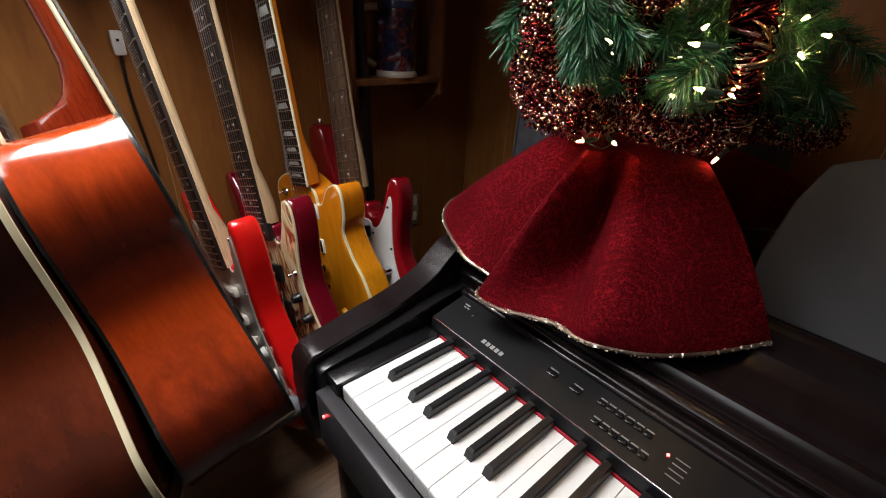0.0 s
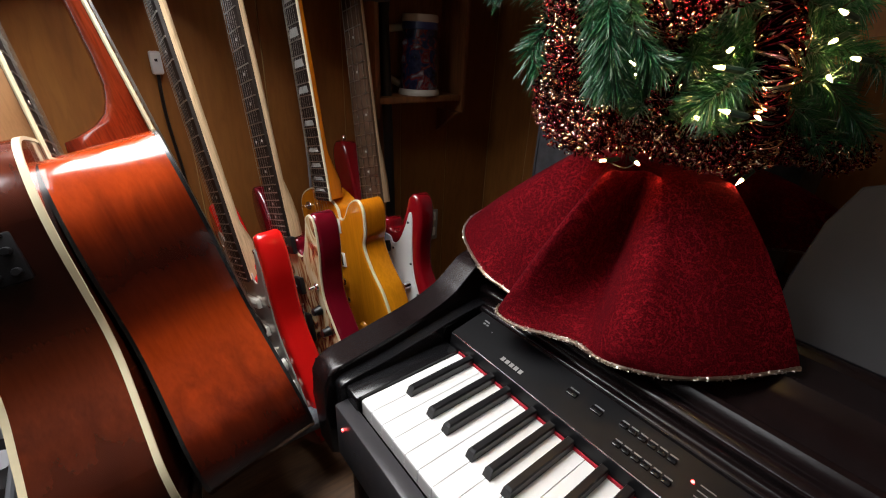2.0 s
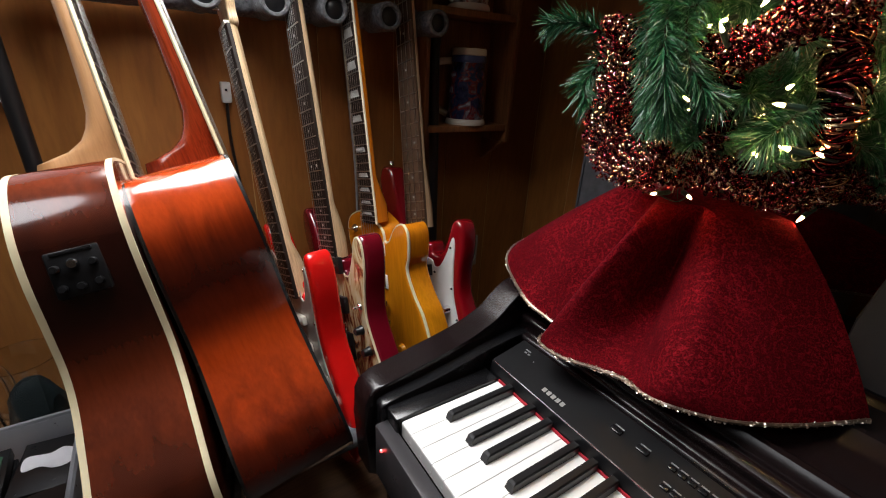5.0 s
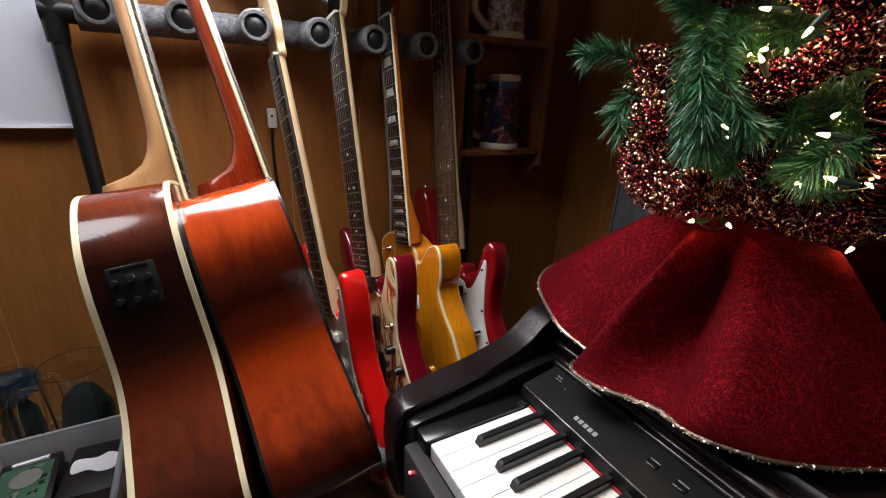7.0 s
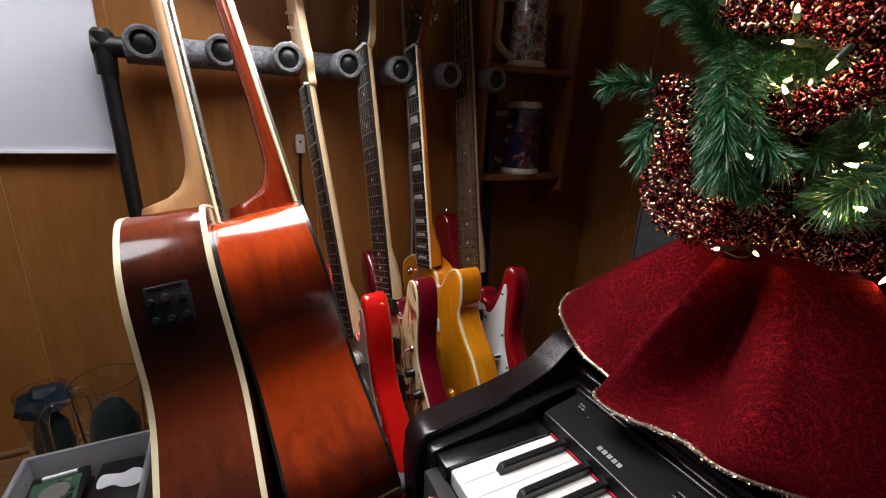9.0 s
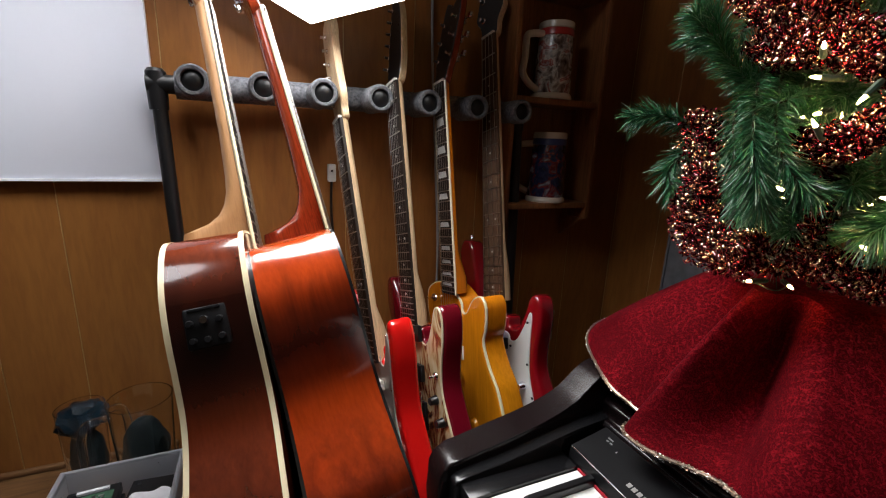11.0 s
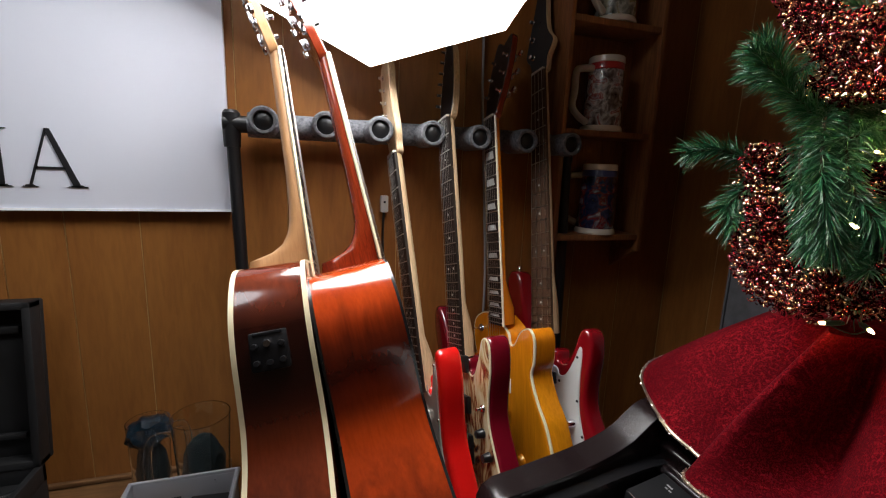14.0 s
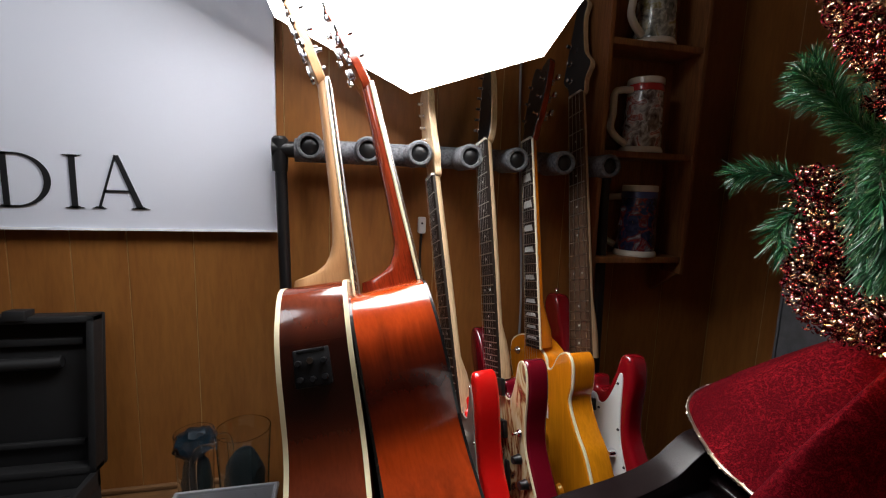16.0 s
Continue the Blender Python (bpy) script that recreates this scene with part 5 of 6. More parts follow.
def needle_mat():
    m, nt, bs = nodes_of("green_needles")
    set_surface(bs, 0.3, 0, 0, 0.4)
    geo = nt.nodes.new("ShaderNodeNewGeometry")
    # top stop: a few needles coloured pale as softbox glints
    c = ramp(nt, geo.outputs["Random Per Island"], [(0.0, (0.008, 0.055, 0.024)), (0.45, (0.016, 0.095, 0.038)), (0.8, (0.03, 0.125, 0.045)), (0.96, (0.07, 0.17, 0.06)), (1.0, (0.4, 0.5, 0.44))])
    nt.links.new(c, bs.inputs["Base Color"])
    return m


NEEDLE = needle_mat()
part("trunk", tube(bmesh.new(), [(CX, CY, 0.985), (CX, CY, 1.3), (CX, CY, 1.6), (CX, CY, 1.85)], [0.014, 0.012, 0.009, 0.004], 10), BARK, tree)
rng = random.Random(7)


def reach_of(a, z):
    """How far the inner twigs reach: shorter on the wall's side and towards the top."""
    return (0.118 + 0.035 * math.cos(a - radians(245))) * max(0.15, min(1.0, (1.82 - z) / 0.45))


twigs = []
wires = bmesh.new()
for i in range(150):
    z0 = 1.07 + 0.725 * (i / 150) ** 1.3
    a = i * 2.39996 + rng.uniform(-0.25, 0.25)
    reach = reach_of(a, z0) * rng.uniform(0.75, 1.1)
    out = Vector((math.cos(a), math.sin(a), 0))
    base = Vector((CX, CY, z0))
    tip = base + out * reach + Vector((0, 0, rng.uniform(-0.03, 0.04)))
    mid = base.lerp(tip, 0.55) + Vector((0, 0, 0.012))
    line = spline([base, mid, tip], 5, False)
    tube(wires, line, 0.0014, 4)
    twigs.append((line, 0.3, 0.024, 3000))
    for k in range(2):
        f = 0.45 + 0.25 * k + rng.uniform(-0.05, 0.05)
        st = line[int(f * (len(line) - 1))]
        side_a = a + rng.choice((-1, 1)) * rng.uniform(0.5, 1.0)
        ln = reach * rng.uniform(0.3, 0.45)
        en = st + Vector((math.cos(side_a) * ln, math.sin(side_a) * ln, rng.uniform(-0.04, 0.03)))
        tw = [st, st.lerp(en, 0.5), en]
        tube(wires, tw, 0.001, 4)
        twigs.append((tw, 0.0, 0.022, 3000))
# short twigs that fill the lower crown
for i in range(60):
    a = radians(rng.uniform(120, 275))
    base = Vector((CX, CY, rng.uniform(1.07, 1.32)))
    tip = base + Vector((math.cos(a), math.sin(a), 0)) * reach_of(a, base.z) * rng.uniform(0.75, 1.0) + Vector((0, 0, rng.uniform(-0.05, 0.0)))
    line = [base, base.lerp(tip, 0.5) + Vector((0, 0, 0.01)), tip]
    tube(wires, line, 0.0012, 4)
    twigs.append((line, 0.4, 0.026, 3200))
# longer branches that reach out of the crown or droop over it, with the length of their needles
BRANCHES = [
    ([(0.359, -0.016, 1.157), (0.293, -0.013, 1.17), (0.276, 0.023, 1.186), (0.246, 0.042, 1.197), (0.227, 0.061, 1.194)], 0.034),
    ([(0.333, -0.006, 1.179), (0.29, -0.007, 1.176), (0.261, 0.008, 1.153), (0.247, 0.015, 1.129), (0.243, -0.001, 1.107)], 0.034),
    ([(0.346, -0.05, 1.208), (0.284, -0.059, 1.215), (0.255, -0.042, 1.24), (0.235, -0.022, 1.272), (0.218, -0.009, 1.295)], 0.032),
    ([(0.346, -0.05, 1.238), (0.282, -0.052, 1.233), (0.251, -0.032, 1.249), (0.236, -0.025, 1.283), (0.229, -0.009, 1.305)], 0.032),
    ([(0.335, -0.012, 1.289), (0.268, -0.057, 1.23), (0.227, -0.088, 1.178), (0.222, -0.101, 1.137), (0.235, -0.105, 1.105)], 0.034),
    ([(0.328, -0.044, 1.249), (0.259, -0.086, 1.201), (0.236, -0.108, 1.163), (0.235, -0.13, 1.134), (0.241, -0.144, 1.123)], 0.03),
    ([(0.334, -0.008, 1.254), (0.271, -0.038, 1.199), (0.248, -0.06, 1.157), (0.243, -0.075, 1.118), (0.247, -0.084, 1.087)], 0.028),
    ([(0.331, -0.002, 1.313), (0.29, -0.009, 1.283), (0.265, 0.0, 1.27), (0.247, 0.015, 1.281)], 0.028),
    ([(0.365, -0.178, 1.134), (0.305, -0.19, 1.122), (0.263, -0.194, 1.107), (0.249, -0.186, 1.094)], 0.036),
    ([(0.472, -0.182, 1.148), (0.435, -0.222, 1.117), (0.448, -0.25, 1.086), (0.476, -0.264, 1.066)], 0.034),
    ([(0.509, -0.214, 1.151), (0.481, -0.249, 1.135), (0.473, -0.28, 1.116)], 0.034),
    ([(0.465, -0.191, 1.096), (0.447, -0.224, 1.076), (0.459, -0.25, 1.053)], 0.028),
    ([(0.373, -0.096, 1.214), (0.303, -0.087, 1.215), (0.261, -0.091, 1.206), (0.245, -0.08, 1.2)], 0.03),
]
for pts, long in BRANCHES:
    line = spline(pts, 5, False)
    tube(wires, line, 0.0016, 5)
    twigs.append((line, 0.0, long * 0.85, 4600))
part("branch_wire", wires, BARK, tree)["kind"] = "stuff"
verts, faces = [], []
for line, start, long, dense in twigs:
    total = sum((b - a).length for a, b in zip(line, line[1:]))
    for k in range(int(total * dense)):
        f = start + (1 - start) * rng.random()
        g = f * (len(line) - 1)
        i0 = min(int(g), len(line) - 2)
        p = line[i0].lerp(line[i0 + 1], g - i0)
        d = (line[i0 + 1] - line[i0]).normalized()
        o = d.orthogonal().normalized()
        o.rotate(Matrix.Rotation(rng.uniform(0, math.tau), 3, d))
        way = (o * rng.uniform(0.6, 1.0) + d * rng.uniform(0.4, 1.1)).normalized()
        ln = long * rng.uniform(0.65, 1.1)
        w = way.cross(Vector((rng.gauss(0, 1), rng.gauss(0, 1), rng.gauss(0, 1)))).normalized() * 0.0005
        b = len(verts)
        e = p + way * ln + Vector((0, 0, -0.12 * ln))
        bend = p + way * ln * 0.55
        verts += [p - w, p + w, bend + w, bend - w, e + w * 0.4, e - w * 0.4]
        faces += [(b, b + 1, b + 2, b + 3), (b + 3, b + 2, b + 4, b + 5)]
me = bpy.data.meshes.new("needles")
me.from_pydata([tuple(v) for v in verts], [], faces)
me.materials.append(NEEDLE)
nd = new("needles", me)
nd.parent = tree
nd["kind"] = "stuff"

# ---- tinsel garlands ----
COPPER = glitter("burgundy_gold_tinsel", [(0.0, (0.1, 0.007, 0.015)), (0.42, (0.26, 0.02, 0.03)), (0.56, (0.42, 0.07, 0.05)), (0.7, (0.72, 0.5, 0.26)), (0.88, (0.95, 0.84, 0.6)), (1.0, (0.7, 0.28, 0.42))], 0.11, 1.0)


def garland(label, pts, thick, count, coil=0):
    """Small bright foil rings about a line; with coil, wide turns of foil round the line as well."""
    path = spline(pts, 8, False)
    vs, fs = [], []
    n = len(path) - 1

    def ring(c, u, v, r, wire, seg, arc):
        b = len(vs)
        axis = u.cross(v)
        for q in range(seg):
            t = arc * q / (seg - 1)
            e = u * math.cos(t) + v * math.sin(t)
            p = c + e * r
            for k in range(4):
                h = k * math.tau / 4
                vs.append(p + (e * 0.5 * math.cos(h) + axis * 2.0 * math.sin(h)) * wire)
        for q in range(seg - 1):
            for k in range(4):
                fs.append((b + 4 * q + k, b + 4 * q + (k + 1) % 4, b + 4 * q + 4 + (k + 1) % 4, b + 4 * q + 4 + k))

    def along():
        g = rng.random() * n
        i0 = min(int(g), n - 1)
        d = (path[i0 + 1] - path[i0]).normalized()
        o = d.orthogonal().normalized()
        o.rotate(Matrix.Rotation(rng.uniform(0, math.tau), 3, d))
        return path[i0].lerp(path[i0 + 1], g - i0), d, o

    for k in range(int(count * 1.15)):
        c, d, o = along()
        u = (o + 0.6 * Vector((rng.gauss(0, 1), rng.gauss(0, 1), rng.gauss(0, 1)))).normalized()
        v = u.cross(Vector((rng.gauss(0, 1), rng.gauss(0, 1), rng.gauss(0, 1)))).normalized()
        ring(c + o * thick * rng.random() ** 0.6, u, v, rng.uniform(0.002, 0.0042), rng.uniform(0.0005, 0.001), 6, rng.uniform(1.4, 3.6))
    for k in range(n * 5 if coil else 0):
        c, d, o = along()
        d = (d + 0.4 * Vector((rng.gauss(0, 1), rng.gauss(0, 1), rng.gauss(0, 1)))).normalized()
        o = (o - d * o.dot(d)).normalized()
        ring(c, o, d.cross(o), rng.uniform(0.012, 0.021), rng.uniform(0.0007, 0.0013), 13, rng.uniform(1.5, 4.0))
    gm = bpy.data.meshes.new("tinsel_garland")
    gm.from_pydata([tuple(p) for p in vs], [], fs)
    gm.polygons.foreach_set("use_smooth", [True] * len(gm.polygons))
    gm.materials.append(COPPER)
    ob = new("tinsel_garland", gm)
    return tagged(ob, label, "garland", "tinsel garlands on the tree", "stuff")


garland("burgundy and gold looped tinsel hanging down beside the lower branch",
        [(0.279, -0.007, 1.195), (0.268, -0.007, 1.163), (0.266, -0.027, 1.138), (0.263, -0.02, 1.109), (0.254, -0.025, 1.08), (0.251, -0.044, 1.056), (0.244, -0.077, 1.055), (0.244, -0.102, 1.055)], 0.029, 3600, 0)
garland("burgundy and gold looped tinsel round the tree's foot",
        [(0.304, -0.02, 1.038), (0.296, -0.073, 1.046), (0.296, -0.122, 1.05), (0.303, -0.162, 1.045), (0.328, -0.192, 1.042), (0.368, -0.209, 1.047), (0.432, -0.227, 1.048), (0.474, -0.248, 1.035), (0.567, -0.257, 1.034)], 0.021, 3000, 0)
garland("burgundy and gold looped tinsel hanging before the trunk",
        [(0.291, -0.111, 1.174), (0.296, -0.121, 1.15), (0.298, -0.127, 1.12), (0.297, -0.125, 1.093), (0.293, -0.117, 1.061)], 0.013, 1000, 0)
garland("loosely coiled burgundy and gold tinsel hanging on the tree",
        [(0.338, -0.189, 1.198), (0.32, -0.199, 1.166), (0.324, -0.207, 1.144), (0.315, -0.211, 1.121), (0.327, -0.213, 1.097), (0.347, -0.209, 1.061)], 0.013, 500, 1)
garland("burgundy and gold looped tinsel sweeping across the tree's middle",
        [(0.293, -0.027, 1.253), (0.27, -0.073, 1.259), (0.266, -0.114, 1.258), (0.261, -0.152, 1.245), (0.272, -0.178, 1.226), (0.321, -0.188, 1.217)], 0.023, 2600, 0)
garland("burgundy and gold looped tinsel round the tree's middle",
        [(0.282, -0.101, 1.162), (0.272, -0.129, 1.167), (0.262, -0.154, 1.172), (0.261, -0.178, 1.187), (0.268, -0.193, 1.199), (0.324, -0.195, 1.199)], 0.018, 1700, 0)
garland("burgundy and gold looped tinsel higher on the tree",
        [(0.289, 0.017, 1.397), (0.279, -0.009, 1.353), (0.277, -0.03, 1.319), (0.277, -0.054, 1.299), (0.267, -0.082, 1.299), (0.258, -0.11, 1.304), (0.268, -0.133, 1.302)], 0.024, 2200, 0)
garland("thin burgundy and gold tinsel strand between the branches",
        [(0.29, -0.036, 1.238), (0.281, -0.064, 1.256), (0.281, -0.087, 1.274)], 0.011, 420, 0)

# ---- string of warm lights ----
lights = empty("light_string", "string of warm white mini lights on the tree", "fairy lights")
BULB = glow("warm_bulb", (1.0, 0.55, 0.2), 235.0)
SOCKET = plain("green_socket", (0.01, 0.035, 0.02), 0.5)
spots = [((0.294, -0.079, 1.015), (-0.7, 0.7, -0.2)), ((0.307, -0.109, 1.018), (-0.5, -0.7, -0.1)), ((0.249, -0.124, 1.223), (-0.6, 0.7, 0.1)), ((0.243, -0.162, 1.205), (-0.5, 0.3, -0.8)), ((0.241, -0.133, 1.18), (-0.6, 0.2, 0.7)), ((0.247, -0.196, 1.124), (-0.5, 0.8, 0.1)), ((0.253, -0.208, 1.09), (-0.5, 0.8, 0.15)), ((0.254, -0.186, 1.08), (-0.7, 0.2, 0.3)), ((0.238, -0.126, 1.246), (-0.7, -0.3, 0.3)), ((0.38, -0.198, 1.011), (-0.5, 0.35, -0.75)), ((0.329, -0.243, 1.169), (-0.6, 0.3, 0.2)), ((0.369, -0.234, 1.151), (-0.7, 0.2, -0.3)), ((0.378, -0.254, 1.136), (-0.7, 0.5, 0.1)), ((0.316, -0.214, 1.082), (-0.7, 0.4, 0.2)), ((0.281, -0.138, 1.165), (-0.6, 0.2, 0.5))]
for i in range(24):
    a = radians(rng.uniform(185, 255))
    z = rng.uniform(1.12, 1.62)
    r = reach_of(a, z) * rng.uniform(0.85, 1.15)
    spots.append(((CX + r * math.cos(a), CY + r * math.sin(a), z), (math.cos(a) + rng.uniform(-0.6, 0.6), math.sin(a) + rng.uniform(-0.6, 0.6), rng.uniform(-0.6, 0.6))))
for i in range(28):
    a = radians(rng.uniform(165, 265))
    z = rng.uniform(1.08, 1.45)
    r = reach_of(a, z) * rng.uniform(0.5, 0.85)
    spots.append(((CX + r * math.cos(a), CY + r * math.sin(a), z), (math.cos(a) + rng.uniform(-0.6, 0.6), math.sin(a) + rng.uniform(-0.6, 0.6), rng.uniform(-0.6, 0.6))))
bm0 = lathe(bmesh.new(), [(0.0014, 0), (0.0016, 0.0025), (0.0013, 0.0055), (0.0005, 0.0085), (0, 0.0095)], 8)
me_bulb = bpy.data.meshes.new("bulb")
bm0.to_mesh(me_bulb)
bm0.free()
me_bulb.materials.append(BULB)
bm0 = lathe(bmesh.new(), [(0.0, -0.015), (0.0018, -0.015), (0.0029, -0.012), (0.0029, 0.001), (0.002, 0.0012)], 8)
me_sock = bpy.data.meshes.new("bulb_socket")
bm0.to_mesh(me_sock)
bm0.free()
me_sock.materials.append(SOCKET)
for p, d in spots:
    m = Matrix.Translation(p) @ Vector(d).normalized().to_track_quat("Z", "Y").to_matrix().to_4x4()
    share("bulb", me_bulb, lights, m)
    share("bulb_socket", me_sock, lights, m)
wire = bmesh.new()
order = sorted(spots, key=lambda s: s[0][2])
for (p, _), (q, _) in zip(order, order[1:]):
    a, b = Vector(p), Vector(q)
    c = (a + b) / 2
    axis = Vector((CX, CY, c.z))
    c = axis + (c - axis) * 0.9 + Vector((0, 0, -0.01))
    if (a - b).length < 0.09:
        tube(wire, spline([a, c, b], 4, False), 0.0009, 4)
part("wire", wire, SOCKET, lights, "thin dark green wire")["kind"] = "stuff"

# ---- things on the low table ----
def glass_mat(name, tint, rough=0.02):
    m, nt, bs = nodes_of(name)
    set_surface(bs, rough)
    bs.inputs["Base Color"].default_value = (*tint, 1)
    bs.inputs["Transmission Weight"].default_value = 1.0
    bs.inputs["IOR"].default_value = 1.45
    return m


GLASS = glass_mat("clear_glass", (0.95, 0.97, 0.97))
FROST = plain("clear_bin_plastic", (0.62, 0.64, 0.7), 0.3, vary=0.05)
FROST.node_tree.nodes["Principled BSDF"].inputs["Transmission Weight"].default_value = 0.7
DARKCLOTH = plain("dark_blue_cloth", (0.004, 0.008, 0.009), 0.85, vary=0.5, scale=90, grain=0.6, spec=0.15)


def pitcher(x, y, z, r, h, turn, label, spout=0.01):
    g = empty("glass_pitcher", label, "pitcher", Matrix.Translation((x, y, z)) @ pose(0, 0, 0, 0, 0, turn), "pitchers on the table")
    bm = lathe(bmesh.new(), [(0, 0), (r * 0.82, 0), (r * 0.86, 0.006), (r * 0.9, h * 0.5), (r, h), (r * 0.965, h), (r * 0.86, h * 0.5), (r * 0.8, 0.012), (0, 0.01)], 36)
    b = part("jug", bm, GLASS, g, "clear glass jug")
    b.visible_shadow = False
    pts = spline([(-r * 0.95, 0, h * 0.88), (-r * 1.6, 0, h * 0.86), (-r * 1.75, 0, h * 0.6), (-r * 1.6, 0, h * 0.25), (-r * 0.88, 0, h * 0.2)], 5, False)
    hd = part("handle", tube(bmesh.new(), pts, 0.007, 10), GLASS, g, "thick glass handle")
    hd.visible_shadow = False
    bm = bmesh.new()
    bmesh.ops.create_icosphere(bm, subdivisions=3, radius=1.0)
    for v in bm.verts:
        f = 1 + 0.25 * noise.noise(v.co * 2.3 + Vector((x, y, turn)))
        v.co = Vector((v.co.x * r * 0.74 * f, v.co.y * r * 0.74 * f, 0.014 + h * 0.38 + v.co.z * h * 0.36))
    part("contents", bm, DARKCLOTH, g, "dark crumpled contents")
    return g


pitcher(-0.536, 0.515, TABLE_Z, 0.037, 0.2, 200, "clear glass pitcher stuffed with dark crumpled cloth")
pitcher(-0.438, 0.49, TABLE_Z, 0.052, 0.214, 15, "clear glass pitcher with thick handle on the table")
bagm = bmesh.new()
bmesh.ops.create_icosphere(bagm, subdivisions=3, radius=1.0)
for v in bagm.verts:
    f = 1 + 0.3 * noise.noise(v.co * 2.0)
    v.co = Vector((-0.536 + v.co.x * 0.036 * f, 0.515 + v.co.y * 0.036 * f, TABLE_Z + 0.178 + v.co.z * 0.03 * f))
tagged(link("plastic_bag", bagm, plain("blue_black_plastic", (0.005, 0.015, 0.024), 0.22, vary=0.5, scale=60, grain=0.4)), "crumpled blue-black plastic bag in the pitcher's mouth", "bag")

bin_ = empty("storage_bin", "clear plastic storage bin filled with old drives", "storage bin")
B = (-0.528, -0.362, 0.167, 0.392, TABLE_Z, 0.612)
th = 0.004
part("bin_floor", boxed((B[0], B[2], B[4]), (B[1], B[3], B[4] + th)), FROST, bin_)
for lo, hi in (((B[0], B[2], B[4] + th), (B[0] + th, B[3], B[5])), ((B[1] - th, B[2], B[4] + th), (B[1], B[3], B[5])), ((B[0] + th, B[2], B[4] + th), (B[1] - th, B[2] + th, B[5])), ((B[0] + th, B[3] - th, B[4] + th), (B[1] - th, B[3], B[5]))):
    part("bin_wall", boxed(lo, hi, None, 0.001), FROST, bin_)
rimb = bmesh.new()
tube(rimb, [(B[0], B[2], B[5]), (B[1], B[2], B[5]), (B[1], B[3], B[5]), (B[0], B[3], B[5])], 0.006, 8, True)
part("bin_rim", rimb, FROST, bin_, "thick translucent rim")
PCB = plain("green_circuit_board", (0.03, 0.09, 0.05), 0.45, vary=0.4, scale=120)
ALU = plain("drive_aluminium", (0.35, 0.35, 0.36), 0.4, 0.8, vary=0.15)
LABELW = plain("white_label", (0.66, 0.66, 0.7), 0.6)


def drive(x, y, z, turn, up, label):
    g = empty("hard_drive", label, "hard drive", Matrix.Translation((x, y, z)) @ pose(0, 0, 0, 0, 0, turn) @ Matrix.Scale(0.7, 4), "drives in the bin")
    part("case", boxed((-0.05, -0.0735, 0), (0.05, 0.0735, 0.024), None, 0.002), BLACKPLASTIC, g)
    if up == "board":
        pc = part("circuit_board", boxed((-0.044, -0.06, 0.0243), (0.04, 0.05, 0.026)), PCB, g, "green circuit board")
        part("motor_disc", lathe(bmesh.new(), [(0.026, 0.0262), (0.026, 0.028), (0.012, 0.0285), (0, 0.0285)], 28, Matrix.Translation((0.0, 0.01, 0))), ALU, g)
        for k in range(16):
            xx, yy = rng.uniform(-0.04, 0.03), rng.uniform(-0.055, 0.04)
            part("chip", boxed((xx, yy, 0.0262), (xx + rng.uniform(0.004, 0.011), yy + rng.uniform(0.004, 0.011), 0.028)), BLACKPLASTIC if k % 3 else ALU, pc)
        part("connector", boxed((-0.03, 0.056, 0.0243), (0.03, 0.064, 0.03)), LABELW, g)
    else:
        bm = bmesh.new()
        slab(bm, spline([(-0.04, -0.03), (0.0, -0.026), (0.02, -0.036), (0.042, -0.02), (0.04, 0.015), (0.015, 0.02), (-0.01, 0.006), (-0.038, 0.008)], 5), [(0, 0), (0, 0.0006)])
        o = part("label", bm, LABELW, g, "odd-shaped white label")
        o.matrix_local = Matrix.Translation((0, 0, 0.0247)) @ pose(0, 0, 0, 90, 0, 0)
    return g


for k in range(6):
    zz = TABLE_Z + th + 0.0005 + 0.0215 * k
    last = k == 5
    drive(-0.482, 0.325, zz, 3 if last else 0, "board" if last else "label", "old hard drive with green circuit board facing up in the bin" if last else "old black hard drive stacked in the bin")
    drive(-0.402, 0.319, zz, -5 if last else 0, "label", "old black hard drive with white label in the bin")
    drive(-0.480, 0.217, zz, -4 if last else 0, "board" if last else "label", "old hard drive with green circuit board facing up in the bin" if last else "old black hard drive stacked in the bin")
    drive(-0.402, 0.215, zz, 4 if last else 0, "label", "old black hard drive with white label in the bin")

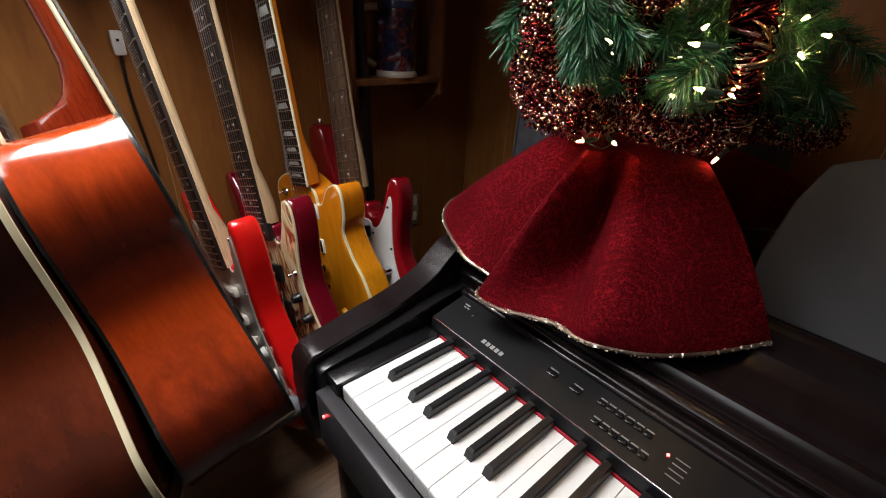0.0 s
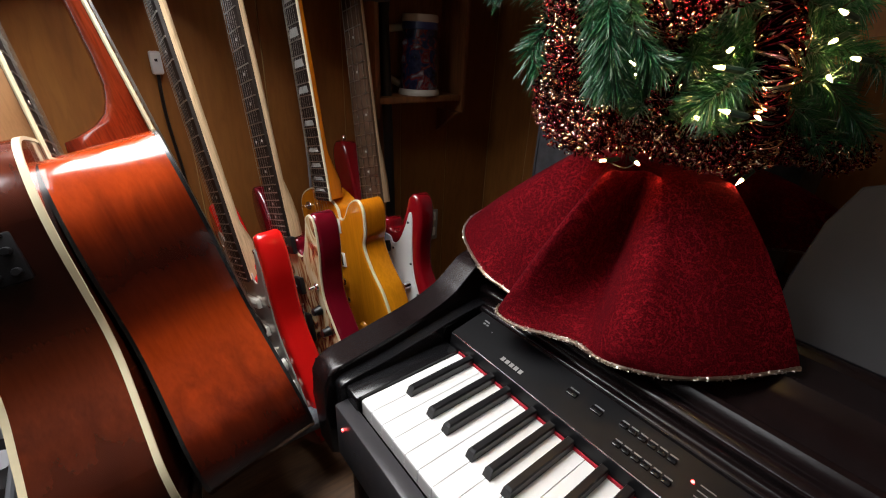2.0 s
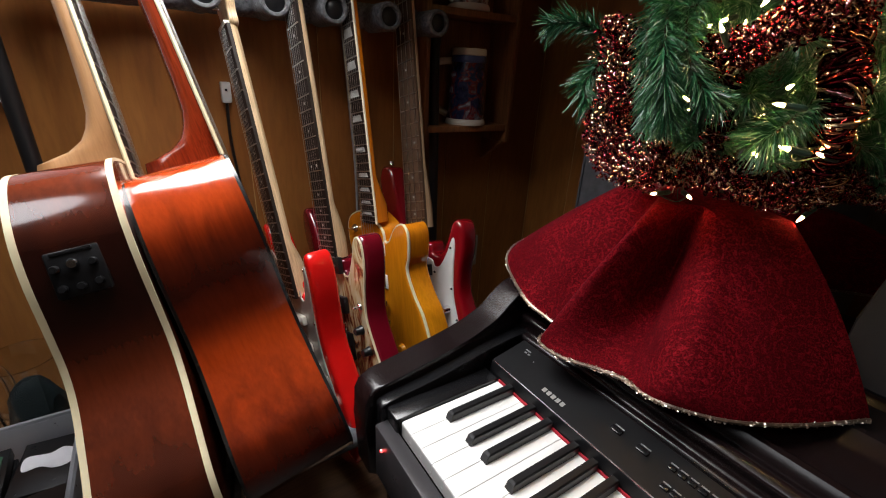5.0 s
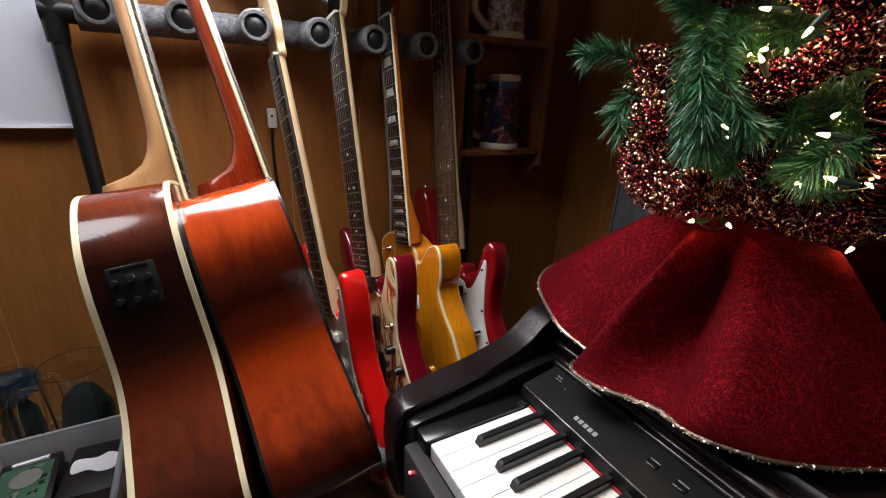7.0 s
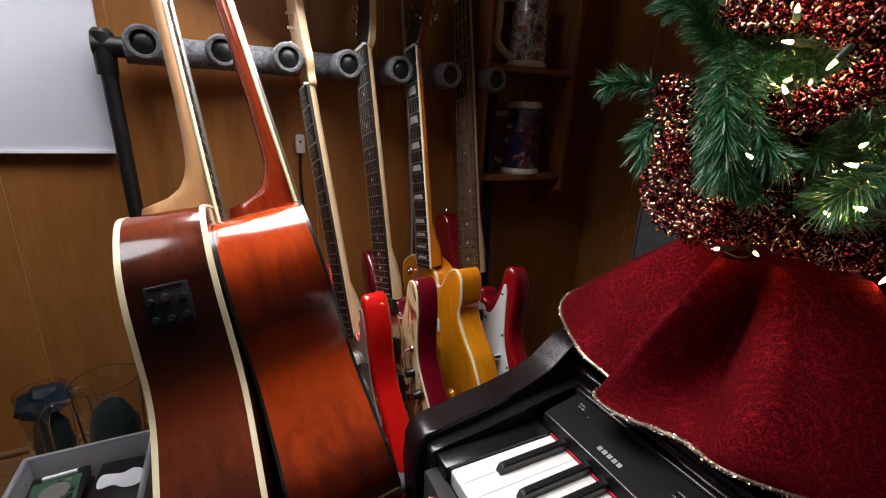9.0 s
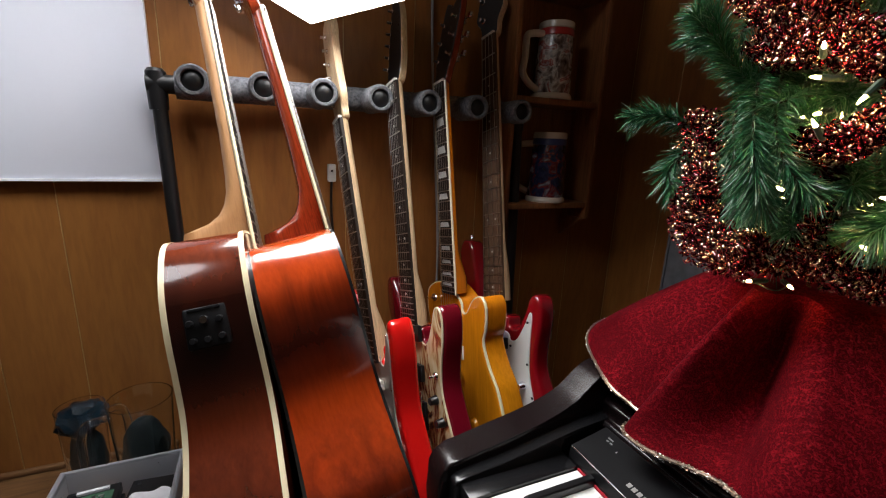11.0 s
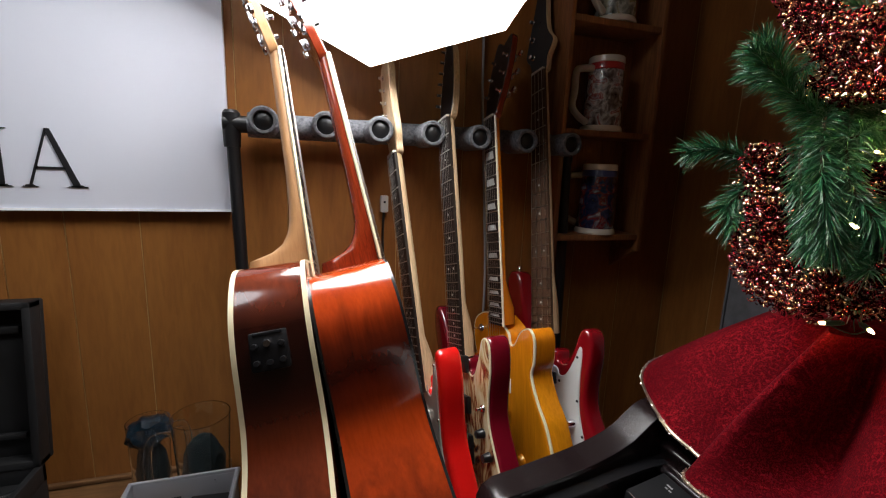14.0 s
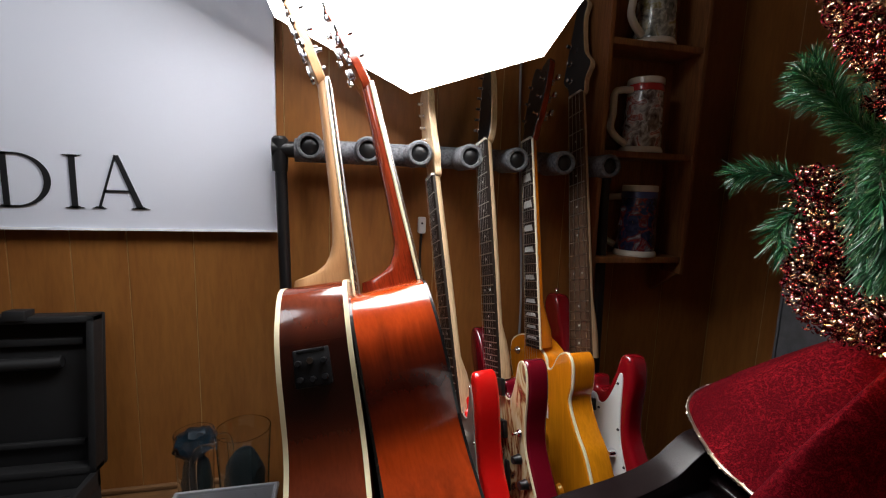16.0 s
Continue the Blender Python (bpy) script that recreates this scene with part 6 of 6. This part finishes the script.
# open black tool case
case = empty("tool_case", "open black plastic tool case with wrenches on the table", "tool case")
CASE = plain("black_case_plastic", (0.007, 0.007, 0.008), 0.6, vary=0.25, scale=50, grain=0.25)
X0, X1 = -1.15, -0.725
lidb = bmesh.new()
box(lidb, (X0, 0, 0), (X1, 0.012, 0.318), None, 0.004)
lid_edges = (((X0, -0.035, 0), (X0 + 0.014, 0, 0.318)), ((X1 - 0.014, -0.035, 0), (X1, 0, 0.318)), ((X0, -0.035, 0.304), (X1, 0, 0.318)), ((X0, -0.035, 0), (X1, 0, 0.014)))
lid = part("lid", lidb, CASE, case, "upright hollow black lid")
lid.matrix_local = Matrix.Translation((0, 0.575, 0.572)) @ pose(0, 0, 0, -6, 0, 0)
for lo, hi in lid_edges:
    part("lid_edge", boxed(lo, (hi[0], -0.0003, hi[2]), None, 0.003), CASE, lid)
part("latch", boxed((-0.872, -0.042, 0.311), (-0.835, -0.012, 0.331), None, 0.002), CASE, lid)
part("moulded_rib", boxed((X0 + 0.02, -0.012, 0.255), (X1 - 0.03, -0.001, 0.27), None, 0.003), CASE, lid)
part("moulded_rib", boxed((X0 + 0.02, -0.012, 0.05), (X1 - 0.03, -0.001, 0.062), None, 0.003), CASE, lid)
part("carry_handle", tube(bmesh.new(), [(-0.98, -0.018, 0.222), (-0.81, -0.018, 0.222), (-0.79, -0.014, 0.224)], 0.012, 12), CASE, lid)
bb = bmesh.new()
box(bb, (X0, 0.30, TABLE_Z), (X1, 0.555, 0.545), None, 0.004)
for lo, hi in (((X0, 0.30, 0.54), (X0 + 0.012, 0.555, 0.576)), ((X1 - 0.012, 0.30, 0.54), (X1, 0.555, 0.576)), ((X0, 0.30, 0.54), (X1, 0.312, 0.576)), ((X0, 0.543, 0.54), (X1, 0.555, 0.576))):
    box(bb, lo, hi, None, 0.002)
part("tray", bb, CASE, case)
for k in range(4):
    y = 0.36 + 0.045 * k
    w = empty("wrench", "chrome combination wrench lying in the tool case", "wrench", Matrix.Translation((-0.80, y, 0.5515)) @ pose(0, 0, 0, 0, 0, 4 + 3 * k), "wrenches in the case")
    bm = bmesh.new()
    box(bm, (-0.12, -0.005, -0.003), (0.05, 0.005, 0.003), None, 0.002)
    part("shank", bm, CHROME, w)
    bm = bmesh.new()
    tube(bm, [(0.06 + 0.011 * math.cos(t), 0.011 * math.sin(t), 0.0) for t in [i * math.tau / 14 for i in range(14)]], 0.0045, 8, True)
    part("ring_end", bm, CHROME, w)
